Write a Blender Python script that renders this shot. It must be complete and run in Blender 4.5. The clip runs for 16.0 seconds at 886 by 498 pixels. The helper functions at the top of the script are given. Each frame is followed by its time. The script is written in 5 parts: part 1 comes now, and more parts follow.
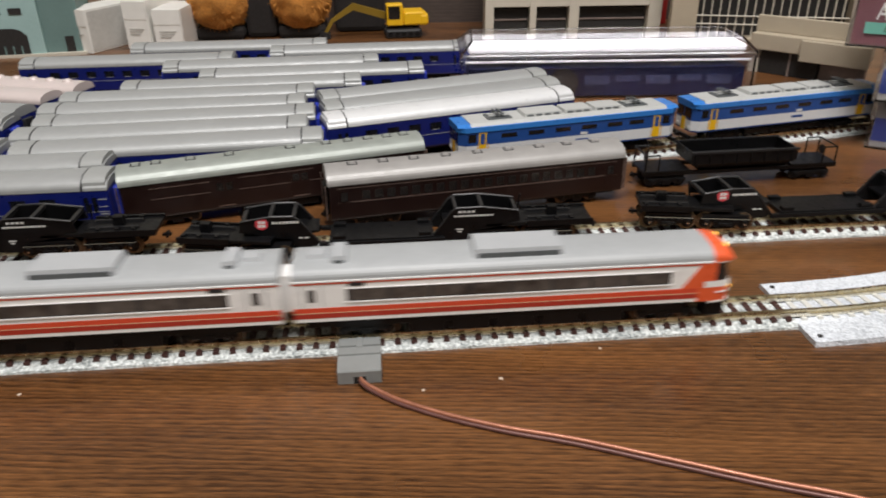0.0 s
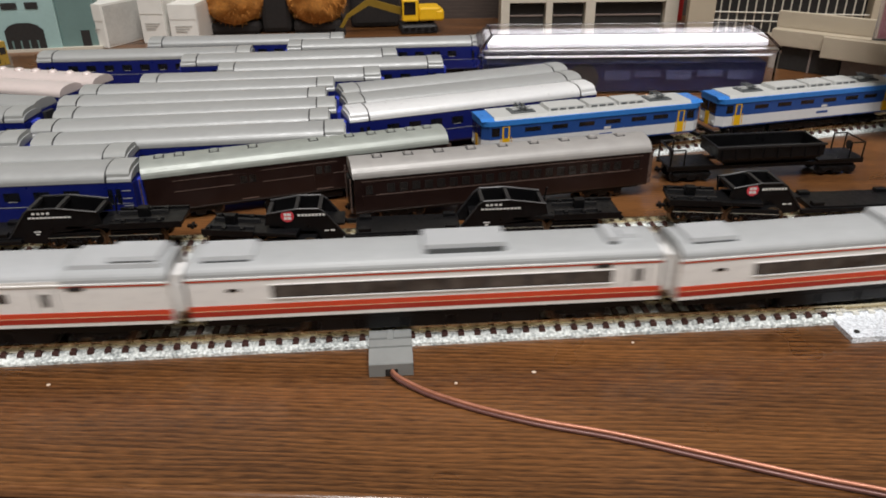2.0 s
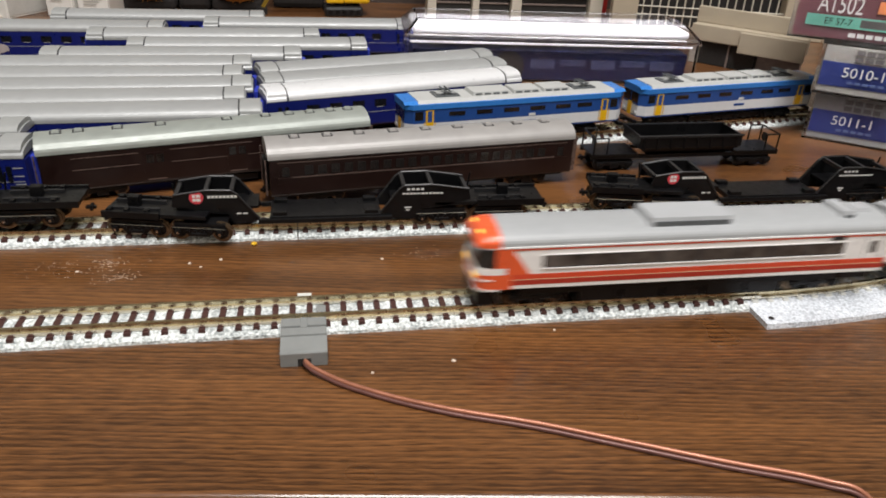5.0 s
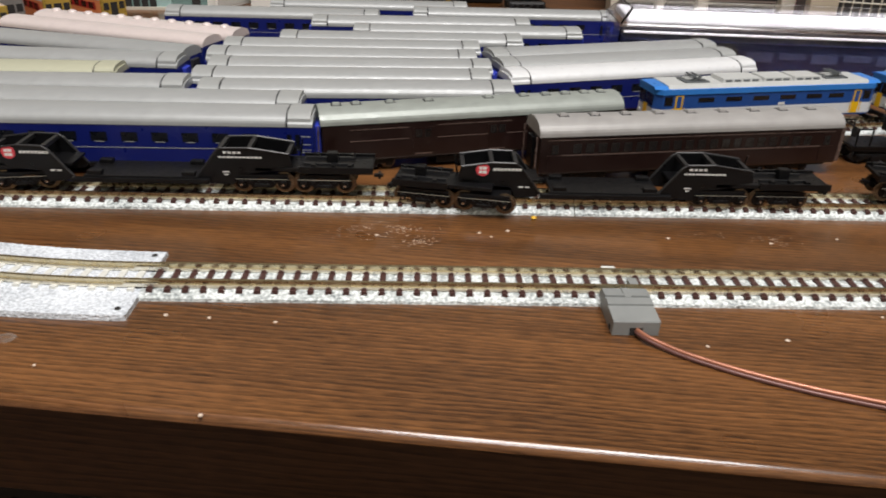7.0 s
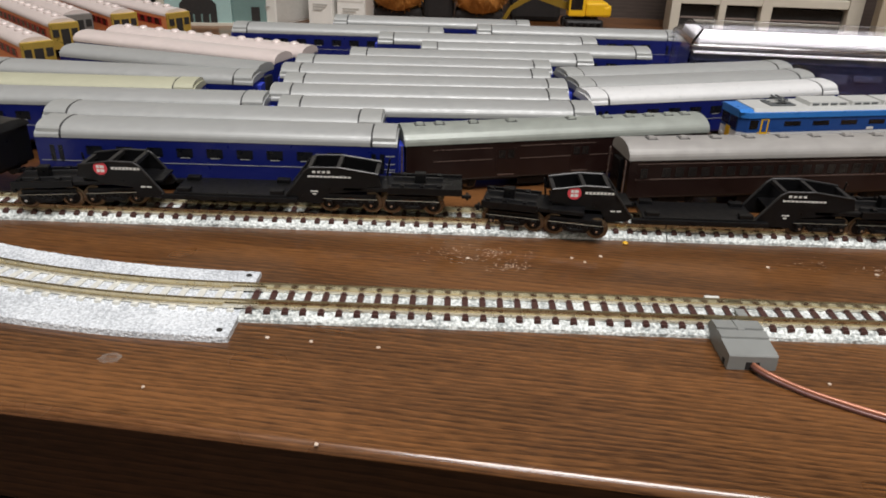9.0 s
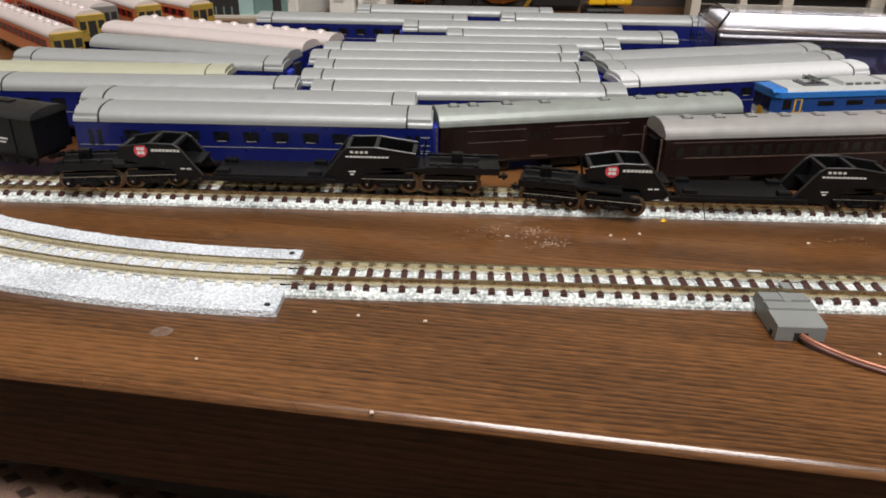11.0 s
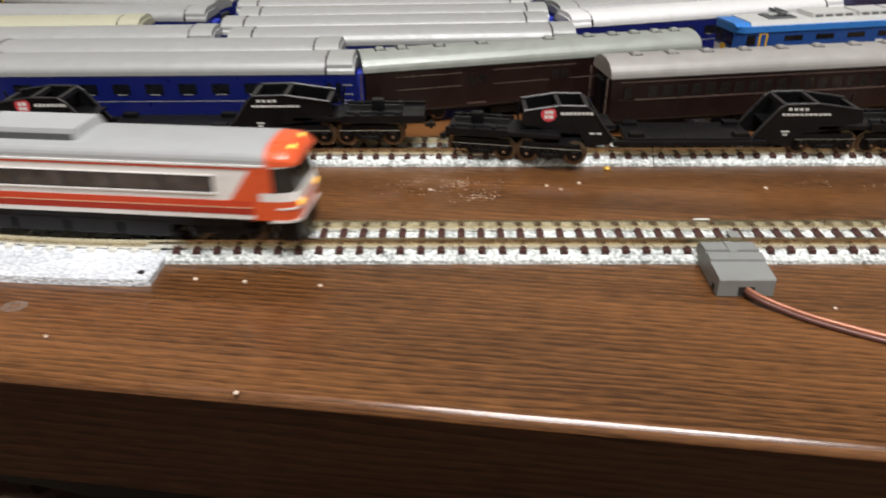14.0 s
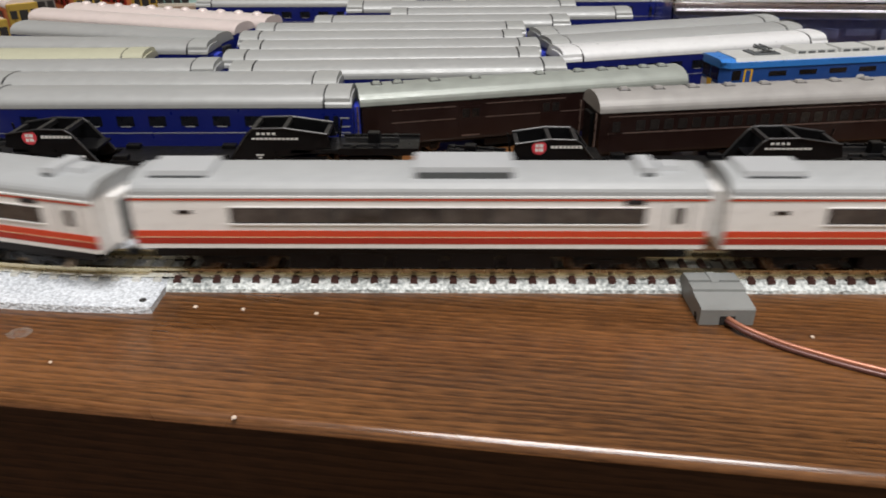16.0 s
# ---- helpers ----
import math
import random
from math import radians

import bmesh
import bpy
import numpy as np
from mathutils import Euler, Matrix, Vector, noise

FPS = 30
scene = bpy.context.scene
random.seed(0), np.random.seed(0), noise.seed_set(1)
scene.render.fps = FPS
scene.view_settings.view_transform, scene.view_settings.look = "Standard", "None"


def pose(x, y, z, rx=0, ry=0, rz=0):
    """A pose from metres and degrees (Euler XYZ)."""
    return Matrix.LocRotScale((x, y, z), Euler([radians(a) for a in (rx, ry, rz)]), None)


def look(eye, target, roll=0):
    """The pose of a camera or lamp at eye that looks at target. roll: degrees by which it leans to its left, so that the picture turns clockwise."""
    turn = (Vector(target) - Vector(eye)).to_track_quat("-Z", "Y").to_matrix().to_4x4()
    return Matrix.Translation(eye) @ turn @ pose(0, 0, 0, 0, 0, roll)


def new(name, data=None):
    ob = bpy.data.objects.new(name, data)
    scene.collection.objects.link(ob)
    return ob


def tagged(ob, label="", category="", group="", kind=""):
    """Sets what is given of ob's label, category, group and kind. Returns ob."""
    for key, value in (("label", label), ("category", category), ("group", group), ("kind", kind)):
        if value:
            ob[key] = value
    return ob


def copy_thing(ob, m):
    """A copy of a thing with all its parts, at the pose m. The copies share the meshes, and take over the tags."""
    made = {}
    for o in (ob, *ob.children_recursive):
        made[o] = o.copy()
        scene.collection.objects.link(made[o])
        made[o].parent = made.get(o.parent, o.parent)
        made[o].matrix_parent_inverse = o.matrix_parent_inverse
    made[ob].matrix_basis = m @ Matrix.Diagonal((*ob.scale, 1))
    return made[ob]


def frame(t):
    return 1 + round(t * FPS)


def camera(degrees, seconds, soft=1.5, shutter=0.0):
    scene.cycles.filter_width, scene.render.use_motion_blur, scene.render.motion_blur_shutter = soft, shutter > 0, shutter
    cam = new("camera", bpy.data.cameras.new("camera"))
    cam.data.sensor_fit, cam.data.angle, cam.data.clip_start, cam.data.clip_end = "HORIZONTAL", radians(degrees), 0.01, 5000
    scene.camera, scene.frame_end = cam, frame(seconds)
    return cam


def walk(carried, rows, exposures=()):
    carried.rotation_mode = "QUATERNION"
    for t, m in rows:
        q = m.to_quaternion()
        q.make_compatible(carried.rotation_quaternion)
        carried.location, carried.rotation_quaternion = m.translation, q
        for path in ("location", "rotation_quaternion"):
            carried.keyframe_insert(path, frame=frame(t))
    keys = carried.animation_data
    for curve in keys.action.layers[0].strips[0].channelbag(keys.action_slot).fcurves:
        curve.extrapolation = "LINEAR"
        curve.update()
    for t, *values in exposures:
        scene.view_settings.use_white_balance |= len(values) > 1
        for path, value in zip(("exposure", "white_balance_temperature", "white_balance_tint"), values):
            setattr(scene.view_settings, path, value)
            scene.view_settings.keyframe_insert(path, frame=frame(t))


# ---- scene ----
cam = camera(61.9, 16.0, soft=1.8, shutter=0.5)
PATH = [
    (0, (0.0086, -0.1915, 0.1330), (0.1554, 1.5856, -0.7720), -0.6),
    (0.5, (0.0184, -0.1937, 0.1330), (0.2001, 1.5803, -0.7720), -1.4),
    (1, (0.0134, -0.1931, 0.1320), (0.1685, 1.5850, -0.7720), -1.3),
    (1.5, (0.0077, -0.1904, 0.1280), (0.1634, 1.5846, -0.7810), -0.4),
    (2, (0.0007, -0.1896, 0.1300), (0.1325, 1.5873, -0.7770), -0.5),
    (2.5, (0.0058, -0.1892, 0.1290), (0.1743, 1.5833, -0.7820), 0.6),
    (3, (0.0270, -0.1887, 0.1290), (0.2834, 1.5775, -0.7740), 0.7),
    (3.2, (0.0280, -0.1888, 0.1270), (0.3213, 1.5750, -0.7700), 1.1),
    (5.3, (0.0015, -0.1826, 0.1230), (0.3225, 1.5597, -0.8040), 3.0),
    (5.5, (-0.0006, -0.1834, 0.1210), (0.2852, 1.5762, -0.7870), 3.6),
    (6, (-0.0270, -0.1853, 0.1250), (0.2091, 1.5963, -0.7540), 3.1),
    (6.5, (-0.0458, -0.1831, 0.1180), (0.1074, 1.5963, -0.7810), 3.2),
    (7, (-0.0607, -0.1813, 0.1120), (0.0043, 1.5934, -0.8070), 1.8),
    (7.5, (-0.0688, -0.1813, 0.1130), (-0.0274, 1.5981, -0.8000), 2.1),
    (8, (-0.0765, -0.1784, 0.1110), (-0.0507, 1.6140, -0.7760), 2.4),
    (8.5, (-0.0785, -0.1782, 0.1130), (-0.0641, 1.6277, -0.7460), 1.4),
    (9, (-0.0822, -0.1757, 0.1120), (-0.0926, 1.6169, -0.7740), 1.8),
    (9.5, (-0.0795, -0.1781, 0.1120), (-0.0758, 1.6230, -0.7580), 1.7),
    (9.7, (-0.0813, -0.1768, 0.1090), (-0.0899, 1.6226, -0.7640), 1.8),
    (12, (-0.0940, -0.1814, 0.1040), (-0.1434, 1.6048, -0.7950), 0.9),
    (12.5, (-0.0948, -0.1803, 0.0990), (-0.1448, 1.6010, -0.8080), 1.2),
    (13, (-0.0913, -0.1757, 0.0960), (-0.1914, 1.5904, -0.8370), -0.9),
    (13.5, (-0.0814, -0.1688, 0.0980), (-0.1441, 1.5988, -0.8370), 0.2),
    (14, (-0.0681, -0.1583, 0.0920), (-0.0976, 1.5913, -0.8770), -0.5),
    (14.5, (-0.0595, -0.1542, 0.0880), (-0.0785, 1.5830, -0.9030), -1.3),
    (15, (-0.0597, -0.1552, 0.0950), (-0.0934, 1.6100, -0.8440), -0.9),
    (15.5, (-0.0714, -0.1609, 0.0980), (-0.1087, 1.6168, -0.8180), 0.1),
    (16, (-0.0667, -0.1635, 0.0960), (-0.0894, 1.6186, -0.8120), -0.2),
]
# the clip's camera lets its exposure drift
EXPOSURE = [(0, -0.03), (3.2, -0.08), (5.5, 0.12), (7.0, 0.08), (9.0, -0.06), (12.0, 0.12), (13.0, 0.2), (15.0, 0.18), (16.0, 0.0)]
walk(cam, [(t, look(eye, target, roll)) for t, eye, target, roll in PATH], EXPOSURE)

# ---- world and light ----
world = bpy.data.worlds.new("room_world")
scene.world = world
world.use_nodes = True
world.node_tree.nodes["Background"].inputs[0].default_value = (0.9, 0.93, 1.0, 1)
world.node_tree.nodes["Background"].inputs[1].default_value = 0.05


def area_lamp(name, eye, target, sx, sy, watts, colour):
    d = bpy.data.lights.new(name, "AREA")
    d.shape, d.size, d.size_y, d.energy, d.color = "RECTANGLE", sx, sy, watts, colour
    ob = new(name, d)
    ob.matrix_world = look(eye, target)
    return ob


area_lamp("ceiling_light", (0.12, -0.50, 1.72), (0.05, 0.10, 0.0), 0.9, 0.9, 46.0, (1.0, 0.97, 0.955))


# ---- materials ----
def nodes_of(name):
    m = bpy.data.materials.new(name)
    m.use_nodes = True
    return m, m.node_tree.nodes, m.node_tree.links, m.node_tree.nodes["Principled BSDF"]


def mat(name, colour, rough=0.5, metal=0.0, vary=0.12, scale=400.0, bump=0.0, coat=0.0, glow=0.0):
    """A painted, moulded or metal surface with stains at one scale and grain at another."""
    m, n, l, b = nodes_of(name)
    tc = n.new("ShaderNodeTexCoord")
    big, small = n.new("ShaderNodeTexNoise"), n.new("ShaderNodeTexNoise")
    big.inputs["Scale"].default_value, small.inputs["Scale"].default_value = scale * 0.15, scale
    small.inputs["Detail"].default_value = 4
    for t in (big, small):
        l.new(tc.outputs["Object"], t.inputs["Vector"])
    mix = n.new("ShaderNodeMath")
    mix.operation = "ADD"
    l.new(big.outputs[0], mix.inputs[0])
    l.new(small.outputs[0], mix.inputs[1])
    ramp = n.new("ShaderNodeMapRange")
    ramp.inputs[1].default_value, ramp.inputs[2].default_value = 0.6, 1.4
    ramp.inputs[3].default_value, ramp.inputs[4].default_value = 1 - vary, 1 + vary
    l.new(mix.outputs[0], ramp.inputs[0])
    mul = n.new("ShaderNodeVectorMath")
    mul.operation = "SCALE"
    mul.inputs[0].default_value = colour
    l.new(ramp.outputs[0], mul.inputs["Scale"])
    l.new(mul.outputs[0], b.inputs["Base Color"])
    rr = n.new("ShaderNodeMapRange")
    rr.inputs[1].default_value, rr.inputs[2].default_value = 0.3, 0.7
    rr.inputs[3].default_value, rr.inputs[4].default_value = max(rough - 0.07, 0.02), min(rough + 0.09, 1)
    l.new(small.outputs[0], rr.inputs[0])
    l.new(rr.outputs[0], b.inputs["Roughness"])
    b.inputs["Metallic"].default_value = metal
    b.inputs["Coat Weight"].default_value = coat
    b.inputs["Coat Roughness"].default_value = 0.15
    if bump:
        bp = n.new("ShaderNodeBump")
        bp.inputs["Strength"].default_value, bp.inputs["Distance"].default_value = bump, 0.0003
        l.new(small.outputs[0], bp.inputs["Height"])
        l.new(bp.outputs[0], b.inputs["Normal"])
    if glow:
        b.inputs["Emission Color"].default_value = (*colour, 1)
        b.inputs["Emission Strength"].default_value = glow
    return m


def wood(name, dark, light, stretch=1.0, rough=0.30, coat=0.0):
    """Printed wood: fine wavering grain lines along x over slow changes of tone."""
    m, n, l, b = nodes_of(name)
    tc = n.new("ShaderNodeTexCoord")
    split = n.new("ShaderNodeSeparateXYZ")
    l.new(tc.outputs["Object"], split.inputs[0])
    across = n.new("ShaderNodeMath")
    across.operation = "ADD"
    l.new(split.outputs["Y"], across.inputs[0])
    l.new(split.outputs["Z"], across.inputs[1])
    along = n.new("ShaderNodeMath")
    along.operation = "MULTIPLY"
    along.inputs[1].default_value = 0.11
    l.new(split.outputs["X"], along.inputs[0])
    vec = n.new("ShaderNodeCombineXYZ")
    l.new(along.outputs[0], vec.inputs[0])
    l.new(across.outputs[0], vec.inputs[1])

    def tex(scale, detail, rough_=0.5):
        t = n.new("ShaderNodeTexNoise")
        t.inputs["Scale"].default_value, t.inputs["Detail"].default_value, t.inputs["Roughness"].default_value = scale * stretch, detail, rough_
        l.new(vec.outputs[0], t.inputs["Vector"])
        return t
    wave = n.new("ShaderNodeTexWave")
    wave.wave_type, wave.bands_direction, wave.wave_profile = "BANDS", "Y", "SAW"
    wave.inputs["Scale"].default_value = 165.0 * stretch
    wave.inputs["Distortion"].default_value = 11.0
    wave.inputs["Detail"].default_value = 2.0
    wave.inputs["Detail Scale"].default_value = 0.55
    l.new(vec.outputs[0], wave.inputs["Vector"])
    fine, slow = tex(1500, 3), tex(45, 2)
    a = n.new("ShaderNodeMath")
    a.operation = "MULTIPLY_ADD"
    a.inputs[1].default_value = 0.34
    l.new(wave.outputs["Fac"], a.inputs[0])
    c = n.new("ShaderNodeMath")
    c.operation = "MULTIPLY_ADD"
    c.inputs[1].default_value = 0.90
    l.new(fine.outputs[0], c.inputs[0])
    l.new(slow.outputs[0], c.inputs[2])
    l.new(c.outputs[0], a.inputs[2])
    squeeze = n.new("ShaderNodeMapRange")
    squeeze.inputs[1].default_value, squeeze.inputs[2].default_value = 0.82, 1.40
    l.new(a.outputs[0], squeeze.inputs[0])
    ramp = n.new("ShaderNodeValToRGB")
    ramp.color_ramp.elements[0].position, ramp.color_ramp.elements[0].color = 0.12, (*dark, 1)
    ramp.color_ramp.elements[1].position, ramp.color_ramp.elements[1].color = 1.0, (*light, 1)
    l.new(squeeze.outputs[0], ramp.inputs[0])
    l.new(ramp.outputs[0], b.inputs["Base Color"])
    smudge = n.new("ShaderNodeTexNoise")
    smudge.inputs["Scale"].default_value = 22.0
    l.new(tc.outputs["Object"], smudge.inputs["Vector"])
    rr = n.new("ShaderNodeMapRange")
    rr.inputs[1].default_value, rr.inputs[2].default_value = 0.3, 0.7
    rr.inputs[3].default_value, rr.inputs[4].default_value = rough - 0.05, rough + 0.1
    l.new(smudge.outputs[0], rr.inputs[0])
    l.new(rr.outputs[0], b.inputs["Roughness"])
    b.inputs["Coat Weight"].default_value, b.inputs["Coat Roughness"].default_value = coat, 0.14
    bp = n.new("ShaderNodeBump")
    bp.inputs["Strength"].default_value, bp.inputs["Distance"].default_value = 0.2, 0.0001
    l.new(a.outputs[0], bp.inputs["Height"])
    l.new(bp.outputs[0], b.inputs["Normal"])
    return m


def granite(name, dark, light, scale=1100.0):
    """Moulded ballast: fine pale grains with dark joints."""
    m, n, l, b = nodes_of(name)
    tc = n.new("ShaderNodeTexCoord")
    v, z, q = n.new("ShaderNodeTexVoronoi"), n.new("ShaderNodeTexNoise"), n.new("ShaderNodeTexNoise")
    v.inputs["Scale"].default_value = scale
    z.inputs["Scale"].default_value, z.inputs["Detail"].default_value = scale * 0.9, 5
    q.inputs["Scale"].default_value = 60
    for t in (v, z, q):
        l.new(tc.outputs["Object"], t.inputs["Vector"])
    s = n.new("ShaderNodeMath")
    s.operation = "MULTIPLY_ADD"
    s.inputs[1].default_value = 0.35
    l.new(q.outputs[0], s.inputs[0])
    l.new(z.outputs[0], s.inputs[2])
    ramp = n.new("ShaderNodeValToRGB")
    ramp.color_ramp.elements[0].position, ramp.color_ramp.elements[0].color = 0.5, (*dark, 1)
    ramp.color_ramp.elements[1].position, ramp.color_ramp.elements[1].color = 0.8, (*light, 1)
    l.new(s.outputs[0], ramp.inputs[0])
    l.new(ramp.outputs[0], b.inputs["Base Color"])
    b.inputs["Roughness"].default_value = 0.55
    bp = n.new("ShaderNodeBump")
    bp.inputs["Strength"].default_value, bp.inputs["Distance"].default_value = 0.8, 0.0004
    l.new(v.outputs["Distance"], bp.inputs["Height"])
    l.new(bp.outputs[0], b.inputs["Normal"])
    return m


def woven(name):
    """Brown woven upholstery with rows of dark squares."""
    m, n, l, b = nodes_of(name)
    tc = n.new("ShaderNodeTexCoord")
    mp = n.new("ShaderNodeMapping")
    mp.inputs["Rotation"].default_value = (0, 0, 0.5)
    mp.inputs["Scale"].default_value = (100, 100, 100)
    l.new(tc.outputs["Object"], mp.inputs[0])
    br = n.new("ShaderNodeTexBrick")
    br.inputs["Scale"].default_value = 1.0
    br.inputs["Color1"].default_value = (0.035, 0.018, 0.012, 1)
    br.inputs["Color2"].default_value = (0.05, 0.025, 0.016, 1)
    br.inputs["Mortar"].default_value = (0.185, 0.112, 0.080, 1)
    br.inputs["Mortar Size"].default_value = 0.31
    br.inputs["Brick Width"].default_value, br.inputs["Row Height"].default_value = 1.0, 0.9
    br.inputs["Mortar Smooth"].default_value = 0.3
    l.new(mp.outputs[0], br.inputs["Vector"])
    z = n.new("ShaderNodeTexNoise")
    z.inputs["Scale"].default_value, z.inputs["Detail"].default_value = 1500, 3
    l.new(tc.outputs["Object"], z.inputs["Vector"])
    mx = n.new("ShaderNodeMix")
    mx.data_type, mx.blend_type = "RGBA", "OVERLAY"
    mx.inputs[0].default_value = 0.6
    l.new(br.outputs["Color"], mx.inputs[6])
    l.new(z.outputs["Color"], mx.inputs[7])
    l.new(mx.outputs[2], b.inputs["Base Color"])
    b.inputs["Roughness"].default_value = 0.95
    bp = n.new("ShaderNodeBump")
    bp.inputs["Distance"].default_value = 0.0006
    l.new(z.outputs[0], bp.inputs["Height"])
    l.new(bp.outputs[0], b.inputs["Normal"])
    return m


def glass(name, tint=(1, 1, 1), rough=0.03):
    m, n, l, b = nodes_of(name)
    b.inputs["Base Color"].default_value = (*tint, 1)
    b.inputs["Roughness"].default_value = rough
    b.inputs["Transmission Weight"].default_value = 1.0
    b.inputs["IOR"].default_value = 1.45
    return m


TABLE_WOOD = wood("table_wood", (0.047, 0.0183, 0.0058), (0.200, 0.0835, 0.0268), coat=0.3)
# table wood darkened: the front face's shade is put into the colour
SHADED_EDGE_WOOD = wood("edge_band_wood", (0.012, 0.0050, 0.0020), (0.033, 0.0140, 0.0056), 0.8, 0.62)
SHADED_EDGE_WOOD.node_tree.nodes["Principled BSDF"].inputs["Specular IOR Level"].default_value = 0.12
# glossy, with grain also brightened to paint part of the rim's highlight
EDGE_GLOSS = wood("edge_lacquer", (0.075, 0.030, 0.0108), (0.20, 0.085, 0.030), 1.0, 0.22, 0.7)
PANEL_WOOD = wood("panel_wood", (0.05, 0.037, 0.032), (0.09, 0.068, 0.058), 0.5, 0.5)
BALLAST = granite("ballast", (0.26, 0.29, 0.29), (0.78, 0.82, 0.81))
PLATE_BALLAST = granite("plate_ballast", (0.40, 0.43, 0.47), (0.78, 0.82, 0.87), 1500)
SLEEPER = mat("brown_sleeper", (0.060, 0.024, 0.020), 0.55, bump=0.2)
PALE_SLEEPER = mat("concrete_sleeper", (0.62, 0.62, 0.58), 0.55, vary=0.15)
RAIL = mat("nickel_rail", (0.58, 0.50, 0.33), 0.26, 1.0, vary=0.2, scale=250)
RAIL_FOOT = mat("rail_foot", (0.80, 0.77, 0.66), 0.30, 0.7, vary=0.1)
BRASS = mat("brass_wheel", (0.20, 0.145, 0.095), 0.34, 0.9, vary=0.3)
STEEL = mat("bright_steel", (0.55, 0.53, 0.50), 0.2, 1.0)
GREY_PLASTIC = mat("grey_plastic", (0.22, 0.23, 0.225), 0.48, vary=0.08, bump=0.15)
COPPER_WIRE = mat("copper_lead", (0.40, 0.165, 0.10), 0.36, 0.35, vary=0.15)
# shaded copy of the copper lead for the lower strand
SHADED_WIRE = mat("dark_copper_lead", (0.13, 0.055, 0.045), 0.4, 0.2, vary=0.15)
TRAIN_WHITE = mat("train_white", (0.86, 0.85, 0.835), 0.30, vary=0.04, coat=0.3)
TRAIN_GREY = mat("train_grey_roof", (0.36, 0.375, 0.385), 0.42, vary=0.06, bump=0.1)
TRAIN_GREY_UNIT = mat("train_grey_unit", (0.40, 0.415, 0.43), 0.45, vary=0.06)
TRAIN_VENT = mat("train_vent", (0.10, 0.11, 0.115), 0.6)
TRAIN_RED = mat("train_red", (0.40, 0.034, 0.020), 0.32, vary=0.06, coat=0.3)
TRAIN_ORANGE = mat("train_orange", (0.78, 0.115, 0.035), 0.32, vary=0.06, coat=0.3)
STRIPE_ORANGE = mat("stripe_orange", (0.66, 0.070, 0.028), 0.32, vary=0.06, coat=0.3)
CREAM_LINE = mat("cream_line", (0.72, 0.55, 0.36), 0.4)
DARK_GLASS = mat("smoked_window", (0.018, 0.015, 0.014), 0.12, vary=0.5, scale=120, coat=0.5)
BLUE_BODY = mat("coach_blue", (0.006, 0.012, 0.125), 0.32, vary=0.10, scale=90, coat=0.2)
BLUE_BRIGHT = mat("gangway_blue", (0.03, 0.05, 0.42), 0.45)
SILVER_ROOF = mat("silver_roof", (0.35, 0.36, 0.36), 0.44, 0.2, vary=0.05, scale=300, bump=0.08)
SILVER_UNIT = mat("silver_unit", (0.33, 0.34, 0.335), 0.48, 0.1, vary=0.06)
CREAM_ROOF = mat("cream_roof", (0.44, 0.44, 0.33), 0.48, 0.1, vary=0.05)
# roof whitened all over to carry the highlight of its near shoulder
HIGHLIGHT_ROOF = mat("bright_roof", (0.70, 0.71, 0.72), 0.34, 0.1, vary=0.04)
# silver roof with the pinkish light on it put into the colour
PINK_LIT_ROOF = mat("pale_roof", (0.66, 0.58, 0.56), 0.40, 0.15, vary=0.05)
WINDOW_SEAL = mat("dark_seam", (0.02, 0.02, 0.022), 0.6)
BROWN_BODY = mat("coach_brown", (0.013, 0.0048, 0.004), 0.38, vary=0.2, scale=150, coat=0.08)
# coach brown lightened so that mouldings carry painted glint lines
BROWN_GLINT = mat("coach_brown_edge", (0.15, 0.105, 0.09), 0.3, 0.3)
OLD_ROOF = mat("grey_green_roof", (0.30, 0.325, 0.30), 0.40, 0.2, vary=0.12, scale=200)
OLD_ROOF_2 = mat("grey_brown_roof", (0.33, 0.32, 0.31), 0.42, 0.15, vary=0.10, scale=200)
BLACK = mat("black_plastic", (0.0042, 0.0042, 0.0048), 0.34, vary=0.25, bump=0.15)
BLACK.node_tree.nodes["Principled BSDF"].inputs["Specular IOR Level"].default_value = 0.3
# a lighter black; on the wagons' edge ribs it paints highlights
BLACK_EDGE = mat("black_rubbed", (0.015, 0.015, 0.016), 0.40, vary=0.2)
WHITE_PRINT = mat("white_print", (0.68, 0.68, 0.66), 0.5)
RED_PRINT = mat("red_print", (0.62, 0.055, 0.075), 0.5)
LOCO_BLUE = mat("loco_blue", (0.035, 0.20, 0.60), 0.32, vary=0.06, coat=0.3)
LOCO_NAVY = mat("loco_navy", (0.018, 0.070, 0.27), 0.35, vary=0.08, coat=0.3)
LOCO_WHITE = mat("loco_white", (0.66, 0.68, 0.70), 0.35, vary=0.05, coat=0.2)
LOCO_GREY = mat("loco_roof_grey", (0.46, 0.47, 0.46), 0.45, vary=0.08)
YELLOW = mat("yellow_paint", (0.78, 0.45, 0.010), 0.36, vary=0.06)
ORANGE_BODY = mat("old_orange", (0.70, 0.25, 0.10), 0.4, vary=0.1)
CRIMSON = mat("crimson", (0.34, 0.02, 0.018), 0.4)
BRASS_END = mat("gold_end", (0.62, 0.43, 0.09), 0.32, 0.55, vary=0.15)
CLEAR = glass("clear_case", (0.97, 0.97, 1.0), 0.05)
COACH_PANE = mat("coach_pane", (0.006, 0.007, 0.010), 0.28, vary=0.3)
INSERT_PRINT = mat("insert_print", (0.035, 0.042, 0.085), 0.35, vary=0.4, scale=150)
BOX_PRINT = mat("box_print", (0.50, 0.49, 0.46), 0.6)
# the excavator's yellow, darkened to put the shade into the colour
SHADED_YELLOW = mat("dull_yellow", (0.20, 0.12, 0.006), 0.5)
